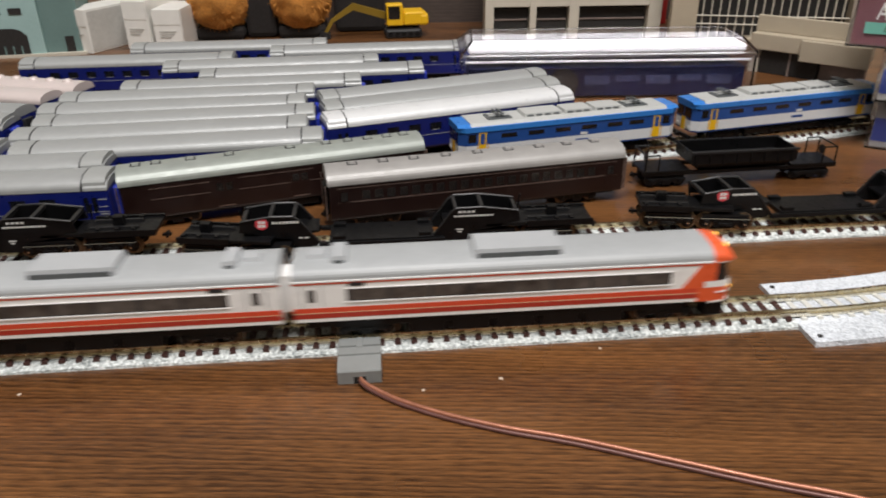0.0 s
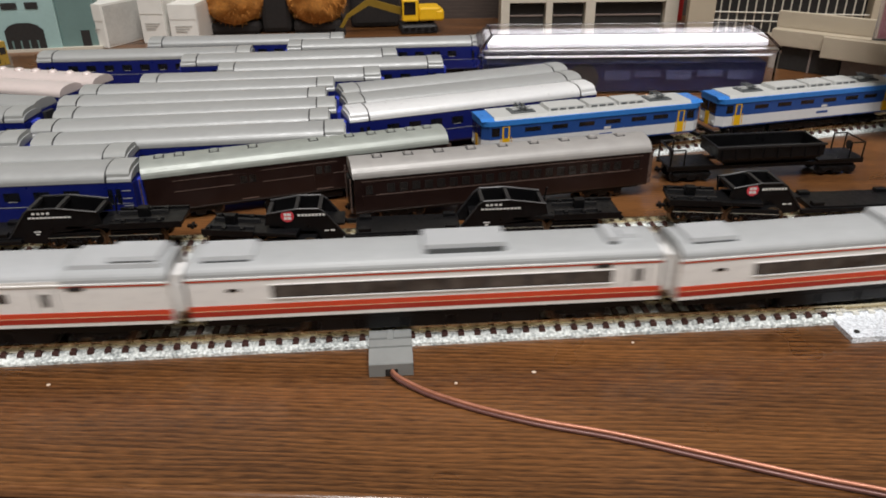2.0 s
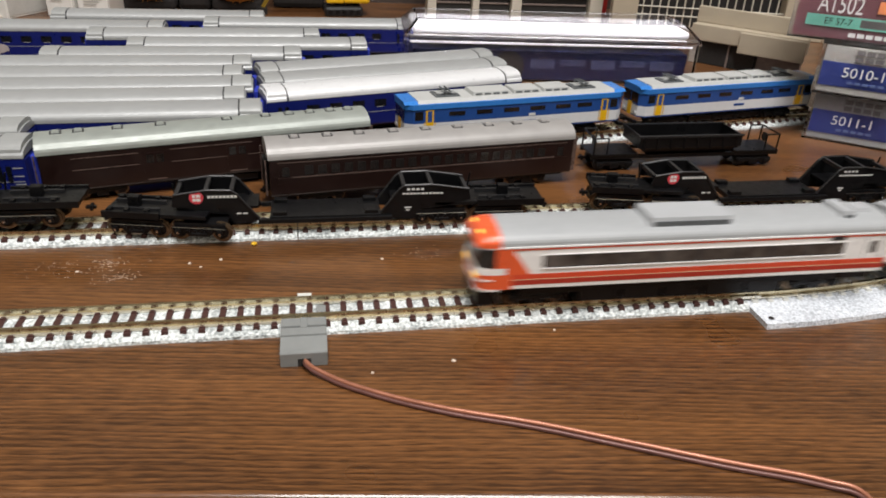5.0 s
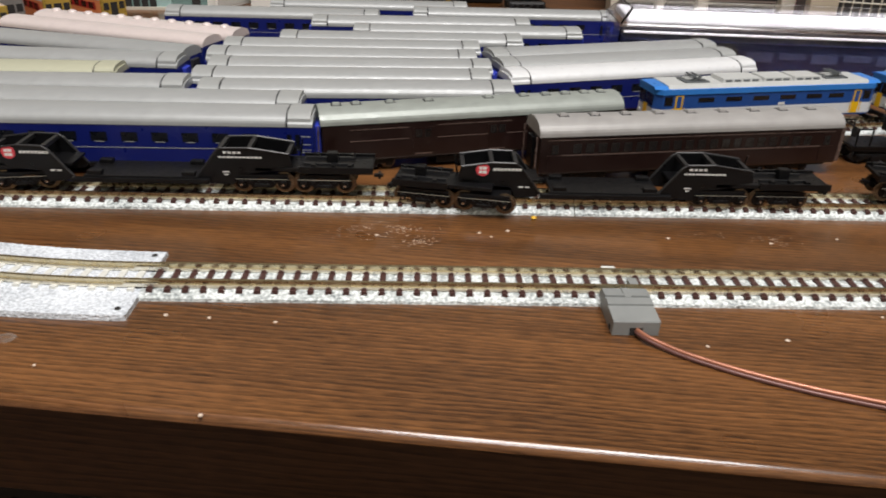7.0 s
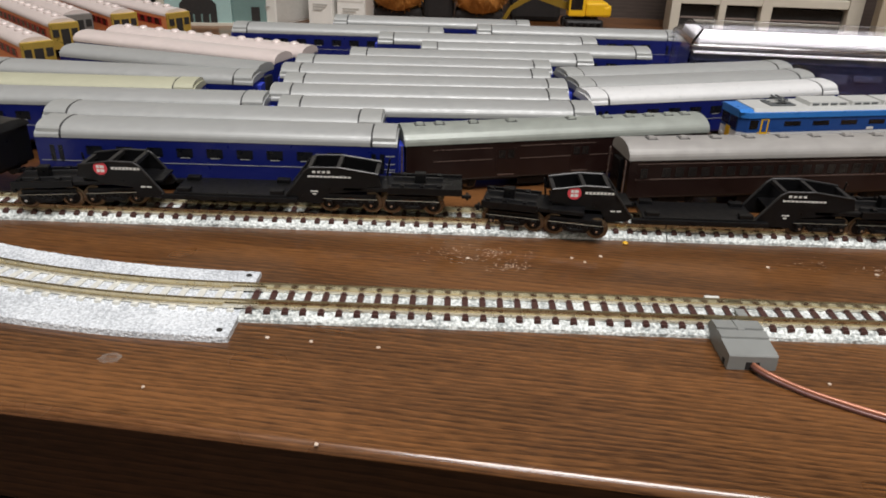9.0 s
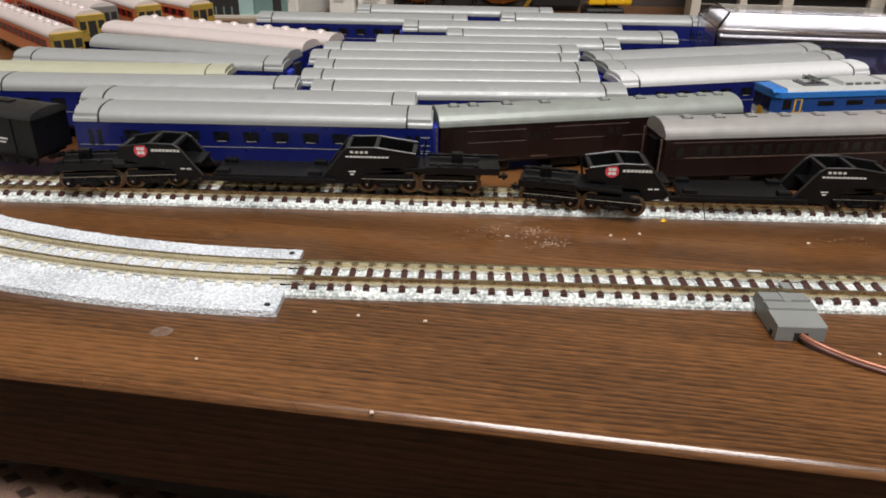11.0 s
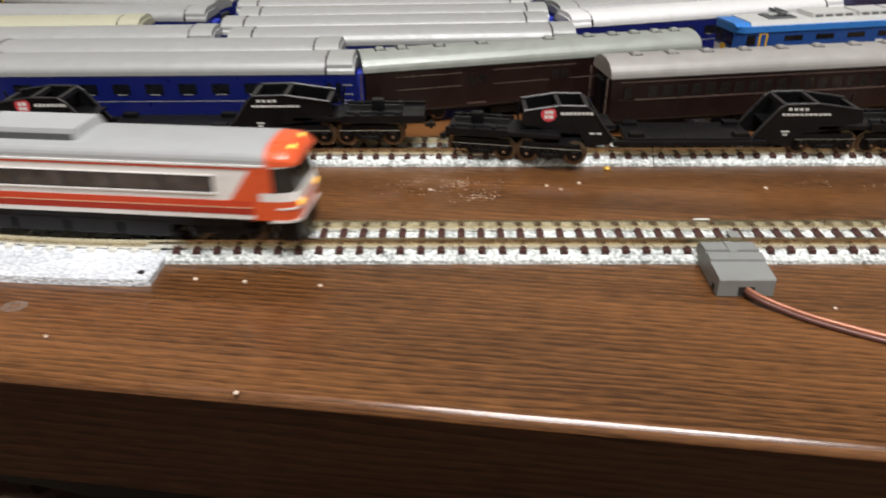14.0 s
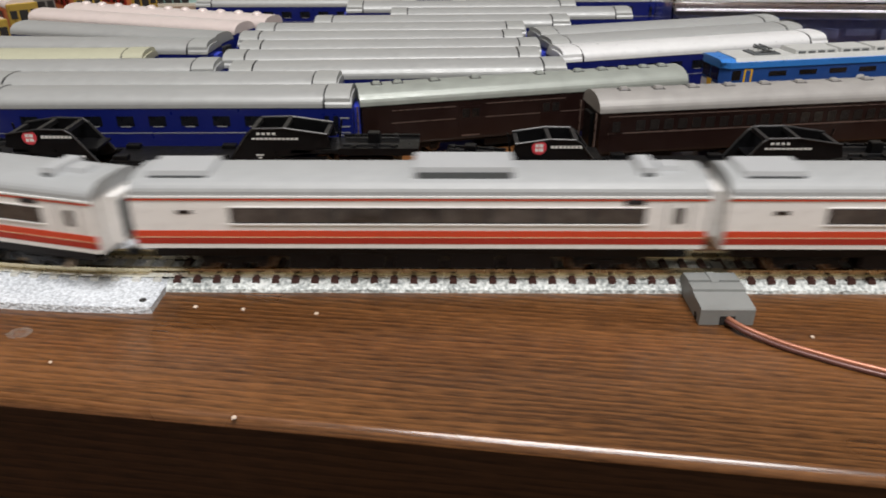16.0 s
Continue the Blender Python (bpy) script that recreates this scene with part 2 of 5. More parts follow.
INSERT_BLUE = mat("case_insert", (0.006, 0.009, 0.035), 0.35, vary=0.3, scale=120)
LABEL_MAROON = mat("label_maroon", (0.13, 0.045, 0.055), 0.5)
LABEL_BLUE = mat("label_blue", (0.028, 0.045, 0.20), 0.5)
LABEL_GREY = mat("label_grey", (0.24, 0.24, 0.235), 0.55)
LABEL_TEAL = mat("label_teal", (0.15, 0.42, 0.33), 0.5)
FUR = mat("golden_fur", (0.46, 0.19, 0.035), 0.95, vary=0.4, scale=500, bump=0.6)
DARK_CLOTH = mat("dark_cloth", (0.012, 0.009, 0.008), 0.9, vary=0.3)
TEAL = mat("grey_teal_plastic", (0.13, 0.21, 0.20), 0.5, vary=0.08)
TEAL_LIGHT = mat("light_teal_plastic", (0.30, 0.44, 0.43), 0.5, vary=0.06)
CARDBOARD = mat("white_cardboard", (0.74, 0.73, 0.69), 0.6, vary=0.05, scale=120)
KRAFT = mat("grey_card", (0.22, 0.17, 0.15), 0.7, vary=0.2)
CREAM_PLASTIC = mat("cream_plastic", (0.55, 0.51, 0.43), 0.45, vary=0.05, scale=80)
BEIGE_PLASTIC = mat("beige_plastic", (0.42, 0.36, 0.27), 0.5, vary=0.06, scale=80)
# near-black that paints the shade in openings; also used as black print
HOLE_SHADE_AND_INK = mat("dark_inside", (0.016, 0.014, 0.013), 0.8)
WALL_PAINT = mat("wall_paint", (0.56, 0.52, 0.44), 0.8, vary=0.06, scale=30, bump=0.1)
CEILING_PAINT = mat("ceiling_paint", (0.72, 0.71, 0.68), 0.85, vary=0.04, scale=30)
FLOOR_DARK = mat("floor_dark", (0.05, 0.035, 0.028), 0.7, vary=0.2, scale=40)
GREY_END = mat("grey_end", (0.16, 0.15, 0.14), 0.6)
UPHOLSTERY = woven("woven_upholstery")
CRUMB = mat("crumb", (0.62, 0.50, 0.40), 0.8)
WINDOW_PANE = mat("train_pane", (0.075, 0.066, 0.060), 0.10, vary=0.75, scale=260, coat=0.4)
HEADLIGHT = mat("headlight", (1.0, 0.55, 0.10), 0.3, glow=1.3)


# ---- mesh helpers (all in millimetres) ----
MM = 0.001


def box(bm, x0, x1, y0, y1, z0, z1, bevel=0.0, taper=0.0):
    """A block; taper draws the top in on all sides."""
    v = []
    for z, k in ((z0, 0), (z1, taper)):
        v += [bm.verts.new(p) for p in ((x0 + k, y0 + k, z), (x1 - k, y0 + k, z), (x1 - k, y1 - k, z), (x0 + k, y1 - k, z))]
    fs = [bm.faces.new([v[i] for i in q]) for q in ((3, 2, 1, 0), (4, 5, 6, 7), (0, 1, 5, 4), (1, 2, 6, 5), (2, 3, 7, 6), (3, 0, 4, 7))]
    if bevel:
        es = list({e for f in fs for e in f.edges})
        bmesh.ops.bevel(bm, geom=es, offset=bevel, segments=2, affect="EDGES", profile=0.5)


def prism(bm, profile, a, b, axis="x"):
    """Extrudes a closed outline; axis x takes (y, z), axis y takes (x, z), axis z takes (x, y)."""
    def at(p, k):
        return {"x": (k, p[0], p[1]), "y": (p[0], k, p[1]), "z": (p[0], p[1], k)}[axis]
    lo = [bm.verts.new(at(p, a)) for p in profile]
    hi = [bm.verts.new(at(p, b)) for p in profile]
    n = len(profile)
    bm.faces.new(lo)
    bm.faces.new(hi[::-1])
    for i in range(n):
        bm.faces.new((lo[i], hi[i], hi[(i + 1) % n], lo[(i + 1) % n]))


def loft(bm, rings, cap=True):
    vs = [[bm.verts.new(p) for p in r] for r in rings]
    n = len(vs[0])
    for a, b in zip(vs, vs[1:]):
        for i in range(n):
            bm.faces.new((a[i], a[(i + 1) % n], b[(i + 1) % n], b[i]))
    if cap:
        bm.faces.new(vs[0][::-1])
        bm.faces.new(vs[-1])


def rod(bm, p, q, r, n=8):
    p, q = Vector(p), Vector(q)
    d = (q - p).normalized()
    s = d.orthogonal().normalized()
    t = d.cross(s)
    loft(bm, [[c + s * r * math.cos(2 * math.pi * i / n) + t * r * math.sin(2 * math.pi * i / n) for i in range(n)] for c in (p, q)])


def blob(bm, c, rx, ry, rz, rough=0.0, sub=2):
    r = bmesh.ops.create_icosphere(bm, subdivisions=sub, radius=1)
    for v in r["verts"]:
        k = 1 + rough * noise.noise(v.co * 3 + Vector(c))
        v.co = Vector((c[0] + v.co.x * rx * k, c[1] + v.co.y * ry * k, c[2] + v.co.z * rz * k))


def part(name, bm, material, parent=None, label="", smooth=False, at=None):
    """Links a bmesh, made in millimetres, as one mesh object under a thing or part."""
    bmesh.ops.recalc_face_normals(bm, faces=bm.faces)
    bmesh.ops.scale(bm, vec=(MM, MM, MM), verts=bm.verts)
    me = bpy.data.meshes.new(name)
    bm.to_mesh(me)
    bm.free()
    me.materials.append(material)
    if smooth:
        for p in me.polygons:
            p.use_smooth = True
    ob = new(name, me)
    if parent:
        ob.parent = parent
    if at:
        ob.location = [c * MM for c in at]
    if label:
        tagged(ob, label=label)
    return ob


def again(ob, at, turn=0.0):
    """The same mesh as another object of its own, under the same parent."""
    o = new(ob.name.split(".")[0], ob.data)
    o.parent = ob.parent
    o.location = [c * MM for c in at]
    o.rotation_euler = (0, 0, turn)
    if "label" in ob:
        o["label"] = ob["label"]
    return o


def one(name, fn, material, parent=None, label="", smooth=False):
    bm = bmesh.new()
    fn(bm)
    return part(name, bm, material, parent, label, smooth)


def place(ob, u, v, z=0.0, turn=0.0, lean=0.0, nod=0.0):
    ob.matrix_basis = pose(u * MM, v * MM, z * MM, lean, nod, turn)
    return ob


# ---- the room and the table ----
EDGE_TURN = -7.2
TX, TY = -10.0, -61.9


def room():
    def wall(name, x0, x1, y0, y1, z0, z1, m):
        return tagged(one(name, lambda bm: box(bm, x0, x1, y0, y1, z0, z1), m), kind="structure")
    wall("floor", -1800, 1800, -1500, 2100, -430, -400, FLOOR_DARK)
    wall("ceiling", -1800, 1800, -1500, 2100, 1900, 1950, CEILING_PAINT)
    wall("wall_north", -1800, 1800, 2100, 2160, -430, 1950, WALL_PAINT)
    wall("wall_south", -1800, 1800, -1560, -1500, -430, 1950, WALL_PAINT)
    wall("wall_west", -1860, -1800, -1500, 2100, -430, 1950, WALL_PAINT)
    wall("wall_east", 1800, 1860, -1500, 2100, -430, 1950, WALL_PAINT)


def table():
    t = place(new("table"), TX, TY, 0, EDGE_TURN)
    bm = bmesh.new()
    prism(bm, [(2.4, 0.0), (1010, 0), (1010, -30), (2.4, -30)], -800, 900)
    part("tabletop", bm, TABLE_WOOD, t)
    # added strip over the front, coloured dark for the shade there
    one("edge_band", lambda bm: prism(bm, [(0.1, -2.3), (2.3, -2.3), (2.3, -30), (1.6, -30), (0.1, -28.8)], -800, 900), SHADED_EDGE_WOOD, t, "wooden table front with its shade painted in")
    arc = [(2.35 - 2.3 * math.cos(a * math.pi / 16), -2.25 + 2.27 * math.sin(a * math.pi / 16)) for a in range(9)]
    one("edge_round", lambda bm: prism(bm, arc + [(2.35, -2.25)], -800, 900), EDGE_GLOSS, t, "glossy rounded table edge")
    for x in (-740, 840):
        for y in (60, 950):
            one("leg", lambda bm: box(bm, x - 25, x + 25, y - 25, y + 25, -400, -30, 2), TABLE_WOOD, t)
    tagged(t, "dark brown wood-grain tabletop with a rounded glossy edge", "table")


def seat():
    bm = bmesh.new()
    bmesh.ops.create_grid(bm, x_segments=60, y_segments=40, size=1)
    for v in bm.verts:
        x, y = v.co.x, v.co.y
        v.co = Vector((x * 250, y * 130, 10 * (1 - x ** 6) * (1 - y ** 6) - 8 + 2.5 * noise.noise(Vector((x * 4, y * 3, 1)))))
        if y > 0.97:
            v.co.y += 4 * noise.noise(Vector((x * 9, 0, 3))) + 2 * noise.noise(Vector((x * 60, 0, 7)))
    lower = bmesh.ops.extrude_face_region(bm, geom=bm.faces[:])
    for g in lower["geom"]:
        if isinstance(g, bmesh.types.BMVert):
            g.co.z = -40
    c = new("floor_cushion")
    part("cover", bm, UPHOLSTERY, c, smooth=True)
    one("base", lambda bm: box(bm, -230, 230, -120, 120, -300, -34, 6), DARK_CLOTH, c)
    place(c, -376, -121, -39, -11.0)
    tagged(c, "brown woven seat with rows of dark squares beside the table", "seat")


room()
table()
seat()


# ---- track ----
TRACK_V = 9.25          # centre line of the running track
RADIUS, HALF, SIDE = 317.0, 140.0, 140.0


def rail_outline(bm, pts_of, gauge):
    """pts_of(off, z) gives the line at that offset from the centre; builds foot, web and head."""
    for lo, hi, z0, z1 in ((gauge - 0.25, gauge + 0.25, 3.1, 4.2), (gauge - 0.55, gauge + 0.55, 4.2, 4.85)):
        a, b = pts_of(lo), pts_of(hi)
        loft(bm, [[(p[0], p[1], z0), (q[0], q[1], z0), (q[0], q[1], z1), (p[0], p[1], z1)] for p, q in zip(a, b)])


def foot_outline(bm, pts_of, gauge):
    a, b = pts_of(gauge - 1.15), pts_of(gauge + 1.15)
    loft(bm, [[(p[0], p[1], 2.6), (q[0], q[1], 2.6), (q[0], q[1], 3.15), (p[0], p[1], 3.15)] for p, q in zip(a, b)])


def straight_track(length, u, v, turn, label):
    t = place(new("track"), u, v, 0, turn)
    bm = bmesh.new()
    nx = int(length / 0.9)
    ys = [-9.25, -9.05, -8.6, -8.0, -7.3, -6.6, -5.8, -4.9, -3.9, -2.8, -1.4, 0, 1.4, 2.8, 3.9, 4.9, 5.8, 6.6, 7.3, 8.0, 8.6, 9.05, 9.25]
    grid = []
    for i in range(nx + 1):
        x = -length / 2 + length * i / nx
        row = []
        for j, y in enumerate(ys):
            base = min(2.35, max(0.0, (9.25 - abs(y)) * 0.62 + 0.75))
            if j in (0, len(ys) - 1):
                z, dy = 0.0, 0.0
            else:
                z, dy = base + random.uniform(-0.22, 0.25), random.uniform(-0.12, 0.12)
            row.append(bm.verts.new((x + (random.uniform(-0.25, 0.25) if 0 < i < nx else 0), y + dy, z)))
        grid.append(row)
    for a, b in zip(grid, grid[1:]):
        for j in range(len(ys) - 1):
            bm.faces.new((a[j], b[j], b[j + 1], a[j + 1]))
    for row in (grid[0], grid[-1]):
        bm.faces.new(row)
    part("ballast", bm, BALLAST, t)
    line = lambda off: [(-length / 2, off), (length / 2, off)]
    for s in (-4.85, 4.85):
        one("rail", lambda bm: rail_outline(bm, line, s), RAIL, t)
        one("rail_foot", lambda bm: foot_outline(bm, line, s), RAIL_FOOT, t)
    n = int(length / 5.05)
    first = None
    for i in range(n):
        x = -length / 2 + (i + 0.5) * length / n
        if first is None:
            def shape(bm):
                box(bm, -1.0, 1.0, -7.6, 7.6, 1.8, 2.95, 0.0, 0.12)
                for y in (-6.3, -3.4, 3.4, 6.3):
                    box(bm, -0.7, 0.7, y - 0.55, y + 0.55, 2.9, 3.4, 0.0, 0.12)
            first = one("sleeper", shape, SLEEPER, t)
            first.location = (x * MM, 0, 0)
        else:
            again(first, (x, 0, 0))
    return tagged(t, label, "model track", "straight track pieces")


def loop_point(s):
    """Place and heading on the oval, s in millimetres from the middle of the near straight."""
    q = math.pi * RADIUS / 2
    legs = [("s", HALF), ("c", q), ("s", SIDE), ("c", q), ("s", 2 * HALF), ("c", q), ("s", SIDE), ("c", q), ("s", HALF)]
    s %= sum(k[1] for k in legs)
    x, y, a = 0.0, TRACK_V, 0.0
    for kind, d in legs:
        e = min(s, d)
        if kind == "s":
            x, y = x + e * math.cos(a), y + e * math.sin(a)
        else:
            da = e / RADIUS
            x += RADIUS * (math.sin(a + da) - math.sin(a))
            y -= RADIUS * (math.cos(a + da) - math.cos(a))
            a += da
        s -= e
        if s <= 0:
            break
    return x, y, a


def curve_track(side, label):
    """Wide plate with pale sleepers; side +1 is beyond the right end of the straight, -1 beyond the left."""
    t = new("curved_track")
    span, n = math.radians(45), 60

    def at(k, off):
        a = span * k / n
        r = RADIUS - off
        return side * (HALF + r * math.sin(a)), TRACK_V + RADIUS - r * math.cos(a)
    bm = bmesh.new()
    offs = [-19.6, -19.3] + [-18.5 + i * 37 / 34 for i in range(35)] + [17.4, 17.7]
    offs = sorted(set(offs))
    grid = []
    for k in range(0, n * 4 + 1):
        row = []
        for j, o in enumerate(offs):
            edge = j in (0, len(offs) - 1)
            near = max(0.0, (8.0 - abs(o)) * 0.3)
            z = 0.0 if edge else 1.75 + min(0.6, near) + random.uniform(-0.1, 0.1)
            p = at(k / 4, o)
            row.append(bm.verts.new((p[0], p[1], z)))
        grid.append(row)
    for a, b in zip(grid, grid[1:]):
        for j in range(len(offs) - 1):
            bm.faces.new((a[j], b[j], b[j + 1], a[j + 1]))
    for row in (grid[0], grid[-1]):
        bm.faces.new(row)
    part("plate", bm, PLATE_BALLAST, t)
    line = lambda off: [at(k, off) for k in range(n + 1)]
    for s in (-4.85, 4.85):
        one("rail", lambda bm: rail_outline(bm, line, s), RAIL, t)
        one("rail_foot", lambda bm: foot_outline(bm, line, s), RAIL_FOOT, t)
    def shape(bm):
        box(bm, -1.1, 1.1, -7.4, 7.4, 1.5, 2.75, 0.0, 0.15)
    first = None
    m = int(span * RADIUS / 5.3)
    for i in range(m):
        a = (i + 0.5) / m * n
        p = at(a, 0)
        turn = side * span * a / n
        if first is None:
            first = one("sleeper", shape, PALE_SLEEPER, t)
            first.location, first.rotation_euler = (p[0] * MM, p[1] * MM, 0), (0, 0, turn)
        else:
            again(first, (p[0], p[1], 0), turn)
    for o in (-16.2, 15.0):
        p = at(0.35, o)
        one("screw_hole", lambda bm: rod(bm, (p[0] + side * 1.6, p[1], 1.2), (p[0] + side * 1.6, p[1], 2.0), 0.9, 10), HOLE_SHADE_AND_INK, t)
    return tagged(t, label, "model track", "curved track pieces")


def joiners(u, v):
    j = place(new("rail_joiner"), u, v)
    one("clip", lambda bm: box(bm, -5, 5, -1.35, -0.75, 2.9, 3.9), RAIL_FOOT, j)
    one("clip", lambda bm: box(bm, -5, 5, 0.75, 1.35, 2.9, 3.9), RAIL_FOOT, j)
    one("base", lambda bm: box(bm, -4, 4, -1.3, 1.3, 2.3, 2.85), BLACK, j)
    tagged(j, "bright metal rail joiner between two track pieces", "rail joiner", "rail joiners")


def feeder():
    f = place(new("power_feeder"), -1.6, 0)
    bm = bmesh.new()
    prism(bm, [(-14.8, 0.15), (-14.8, 4.3), (-14.5, 4.7), (-7.6, 5.1), (-7.5, 5.7), (-4.2, 5.8), (-4.1, 5.3), (-3.4, 5.3), (-3.3, 5.9), (1.2, 5.6), (2.9, 3.6), (2.9, 2.6), (0, 1.9), (-0.6, 0.15)], -6.4, 6.4)
    part("housing", bm, GREY_PLASTIC, f)
    one("ridge", lambda bm: box(bm, -1.2, 1.2, -4.6, 1.0, 5.4, 6.05, 0, 0.3), GREY_PLASTIC, f)
    one("cable_slot", lambda bm: box(bm, -1.7, 1.9, -14.9, -14.2, 0.3, 2.6), HOLE_SHADE_AND_INK, f)
    for x in (-6.45, 6.45):
        one("side_notch", lambda bm: box(bm, x - 0.1, x + 0.1, -12.6, -11.2, 0.3, 1.8), HOLE_SHADE_AND_INK, f)
    one("far_clip", lambda bm: box(bm, -2.2, 2.2, 18.6, 20.6, 0.1, 2.4, 0.2), PALE_SLEEPER, f, "pale clip on the far side of the track")
    one("contact_plate", lambda bm: box(bm, 3.6, 6.4, 7.2, 11.2, 2.9, 3.5, 0.15), GREY_PLASTIC, f)
    tagged(f, "grey plastic power feeder clipped to the track edge", "track feeder")


def cable():
    pts = [(-1.6, -13.6, 1.5), (-1.0, -16.0, 1.6), (4.5, -21.5, 1.0), (14.7, -28.6, 0.8), (33.7, -38.2, 0.8), (55, -46.2, 0.8), (74, -54.6, 0.8), (97, -64.8, 0.8), (118, -73.6, 0.8), (124, -77.0, 0.4), (129, -82.0, -6.0), (134, -88, -24), (140, -95, -90), (150, -104, -200)]
    c = new("speaker_wire")
    for side in (-1, 1):
        cu = bpy.data.curves.new("strand", "CURVE")
        cu.dimensions, cu.bevel_depth, cu.bevel_resolution, cu.resolution_u = "3D", 0.60 * MM, 3, 8
        sp = cu.splines.new("BEZIER")
        sp.bezier_points.add(len(pts) - 1)
        for i, (b, p) in enumerate(zip(sp.bezier_points, pts)):
            k = 0.62 * side * min(1.0, 0.35 + i * 0.12)
            b.co = ((p[0] + 0.35 * k) * MM, (p[1] + 0.93 * k) * MM, (p[2] + (0.45 if side > 0 else -0.15)) * MM)
            b.handle_left_type = b.handle_right_type = "AUTO"
        o = new("strand", cu)
        me = bpy.data.meshes.new_from_object(o.evaluated_get(bpy.context.evaluated_depsgraph_get()))
        bpy.data.objects.remove(o)
        # the lower strand's shade is in its colour
        me.materials.append(COPPER_WIRE if side > 0 else SHADED_WIRE)
        ob = new("strand", me)
        ob.parent = c
    tagged(c, "twin copper-coloured wire running from the feeder", "wire")


def crumbs():
    rnd = random.Random(4)
    spots = [(16.6, -19.8), (72.9, -4.3), (-130.1, -7.6), (-99.6, -10.3), (-154.9, -30.8), (39.8, -16.8), (-118, -8.5), (60, 42), (85, 46), (-40, 47), (-36, 44), (-30, 49), (-75, 44), (25, 45), (-109.5, -49.0)]
    for u, v in spots:
        bm = bmesh.new()
        blob(bm, (0, 0, 0.28), rnd.uniform(0.45, 0.8), rnd.uniform(0.4, 0.7), 0.3, 0.6, 1)
        ob = tagged(part("crumb", bm, CRUMB), "pale crumb lying on the tabletop", "crumb", "crumbs on the table")
        place(ob, u, v, 0, rnd.uniform(0, 360))
    bm = bmesh.new()
    for cu, cv, spread, count in ((-70, 46, 7, 60), (-62, 40, 3, 50), (-82, 49, 5, 40), (-66, 50, 2.5, 40), (62, 45, 4, 30), (40, 48, 5, 20)):
        for _ in range(count):
            blob(bm, (cu + spread * rnd.gauss(0, 1), cv + 0.5 * spread * rnd.gauss(0, 1), 0.04), rnd.uniform(0.08, 0.42), rnd.uniform(0.06, 0.16), 0.06, 0.3, 1)
    tagged(part("dust", bm, CRUMB), "fine pale dust scattered between the tracks", "dust", kind="stuff")
    bm = bmesh.new()
    blob(bm, (0, 0, 0.5), 1.0, 0.8, 0.6, 0.5, 2)
    place(tagged(part("yellow_scrap", bm, YELLOW), "tiny bright yellow scrap beside the ballast", "scrap"), -19.4, 59.6)


SMEAR = (-168, -19)


def smear():
    m, n, l, b = nodes_of("dried_smear")
    b.inputs["Base Color"].default_value = (0.36, 0.30, 0.26, 1)
    b.inputs["Roughness"].default_value = 0.3
    z = n.new("ShaderNodeTexNoise")
    z.inputs["Scale"].default_value = 700
    tc = n.new("ShaderNodeTexCoord")
    l.new(tc.outputs["Object"], z.inputs["Vector"])
    r = n.new("ShaderNodeMapRange")
    r.inputs[1].default_value, r.inputs[2].default_value, r.inputs[3].default_value, r.inputs[4].default_value = 0.35, 0.75, 0.08, 0.34
    l.new(z.outputs[0], r.inputs[0])
    l.new(r.outputs[0], b.inputs["Alpha"])
    bm = bmesh.new()
    blob(bm, (0, 0, 0.03), 2.7, 2.2, 0.04, 0.5, 3)
    place(tagged(part("smear", bm, m), "faint dried smear on the tabletop", "stain"), *SMEAR, 0, 20)


# ---- running gear ----
def wheelset(parent, x, z=3.0, r=2.9, y=4.7, m=None):
    def shape(bm):
        for s in (-1, 1):
            rod(bm, (x, s * (y - 0.6), z), (x, s * (y + 0.6), z), r, 16)
        rod(bm, (x, -y, z), (x, y, z), 0.6, 6)
    return one("wheelset", shape, m or BRASS, parent)


def bogie(parent, x, dz=0.0, wheel=None, m=None):
    def shape(bm):
        for s in (-1, 1):
            box(bm, x - 9.2, x + 9.2, s * 6.6 - 0.6, s * 6.6 + 0.6, 2.6 + dz, 4.6 + dz, 0.2)
            box(bm, x - 2.2, x + 2.2, s * 6.9 - 0.6, s * 6.9 + 0.6, 1.4 + dz, 4.0 + dz, 0.2)
            for k in (-7, 7):
                box(bm, x + k - 1.4, x + k + 1.4, s * 7.0 - 0.6, s * 7.0 + 0.6, 1.8 + dz, 4.2 + dz, 0.2)
                rod(bm, (x + k, s * 7.4, 3.0 + dz), (x + k, s * 7.9, 3.0 + dz), 0.7, 8)
        box(bm, x - 8.5, x + 8.5, -6.2, 6.2, 4.0 + dz, 5.2 + dz)
    b = one("bogie_frame", shape, m or BLACK, parent)
    for k in (-7, 7):
        wheelset(b, x + k, 2.9 + dz, 2.9, m=wheel)
    return b


def coupler(parent, x, side, z=5.0):
    def shape(bm):
        box(bm, min(x, x + side * 3.4), max(x, x + side * 3.4), -0.7, 0.7, z - 0.6, z + 0.4)
        box(bm, x + side * 2.0 - 0.5, x + side * 2.0 + 0.5, -1.6, 1.6, z - 0.9, z + 0.9)
    return one("coupler", shape, BLACK, parent)


def arch(half, z0, crown, n=14, p=2.2):
    """Roof outline (y, z) from one gutter over the crown to the other."""
    out = []
    for i in range(n + 1):
        a = math.pi * i / n
        c, s = math.cos(a), math.sin(a)
        out.append((-half * (abs(c) ** (2 / p)) * (1 if c > 0 else -1), z0 + (crown - z0) * s ** (2 / p)))
    return out


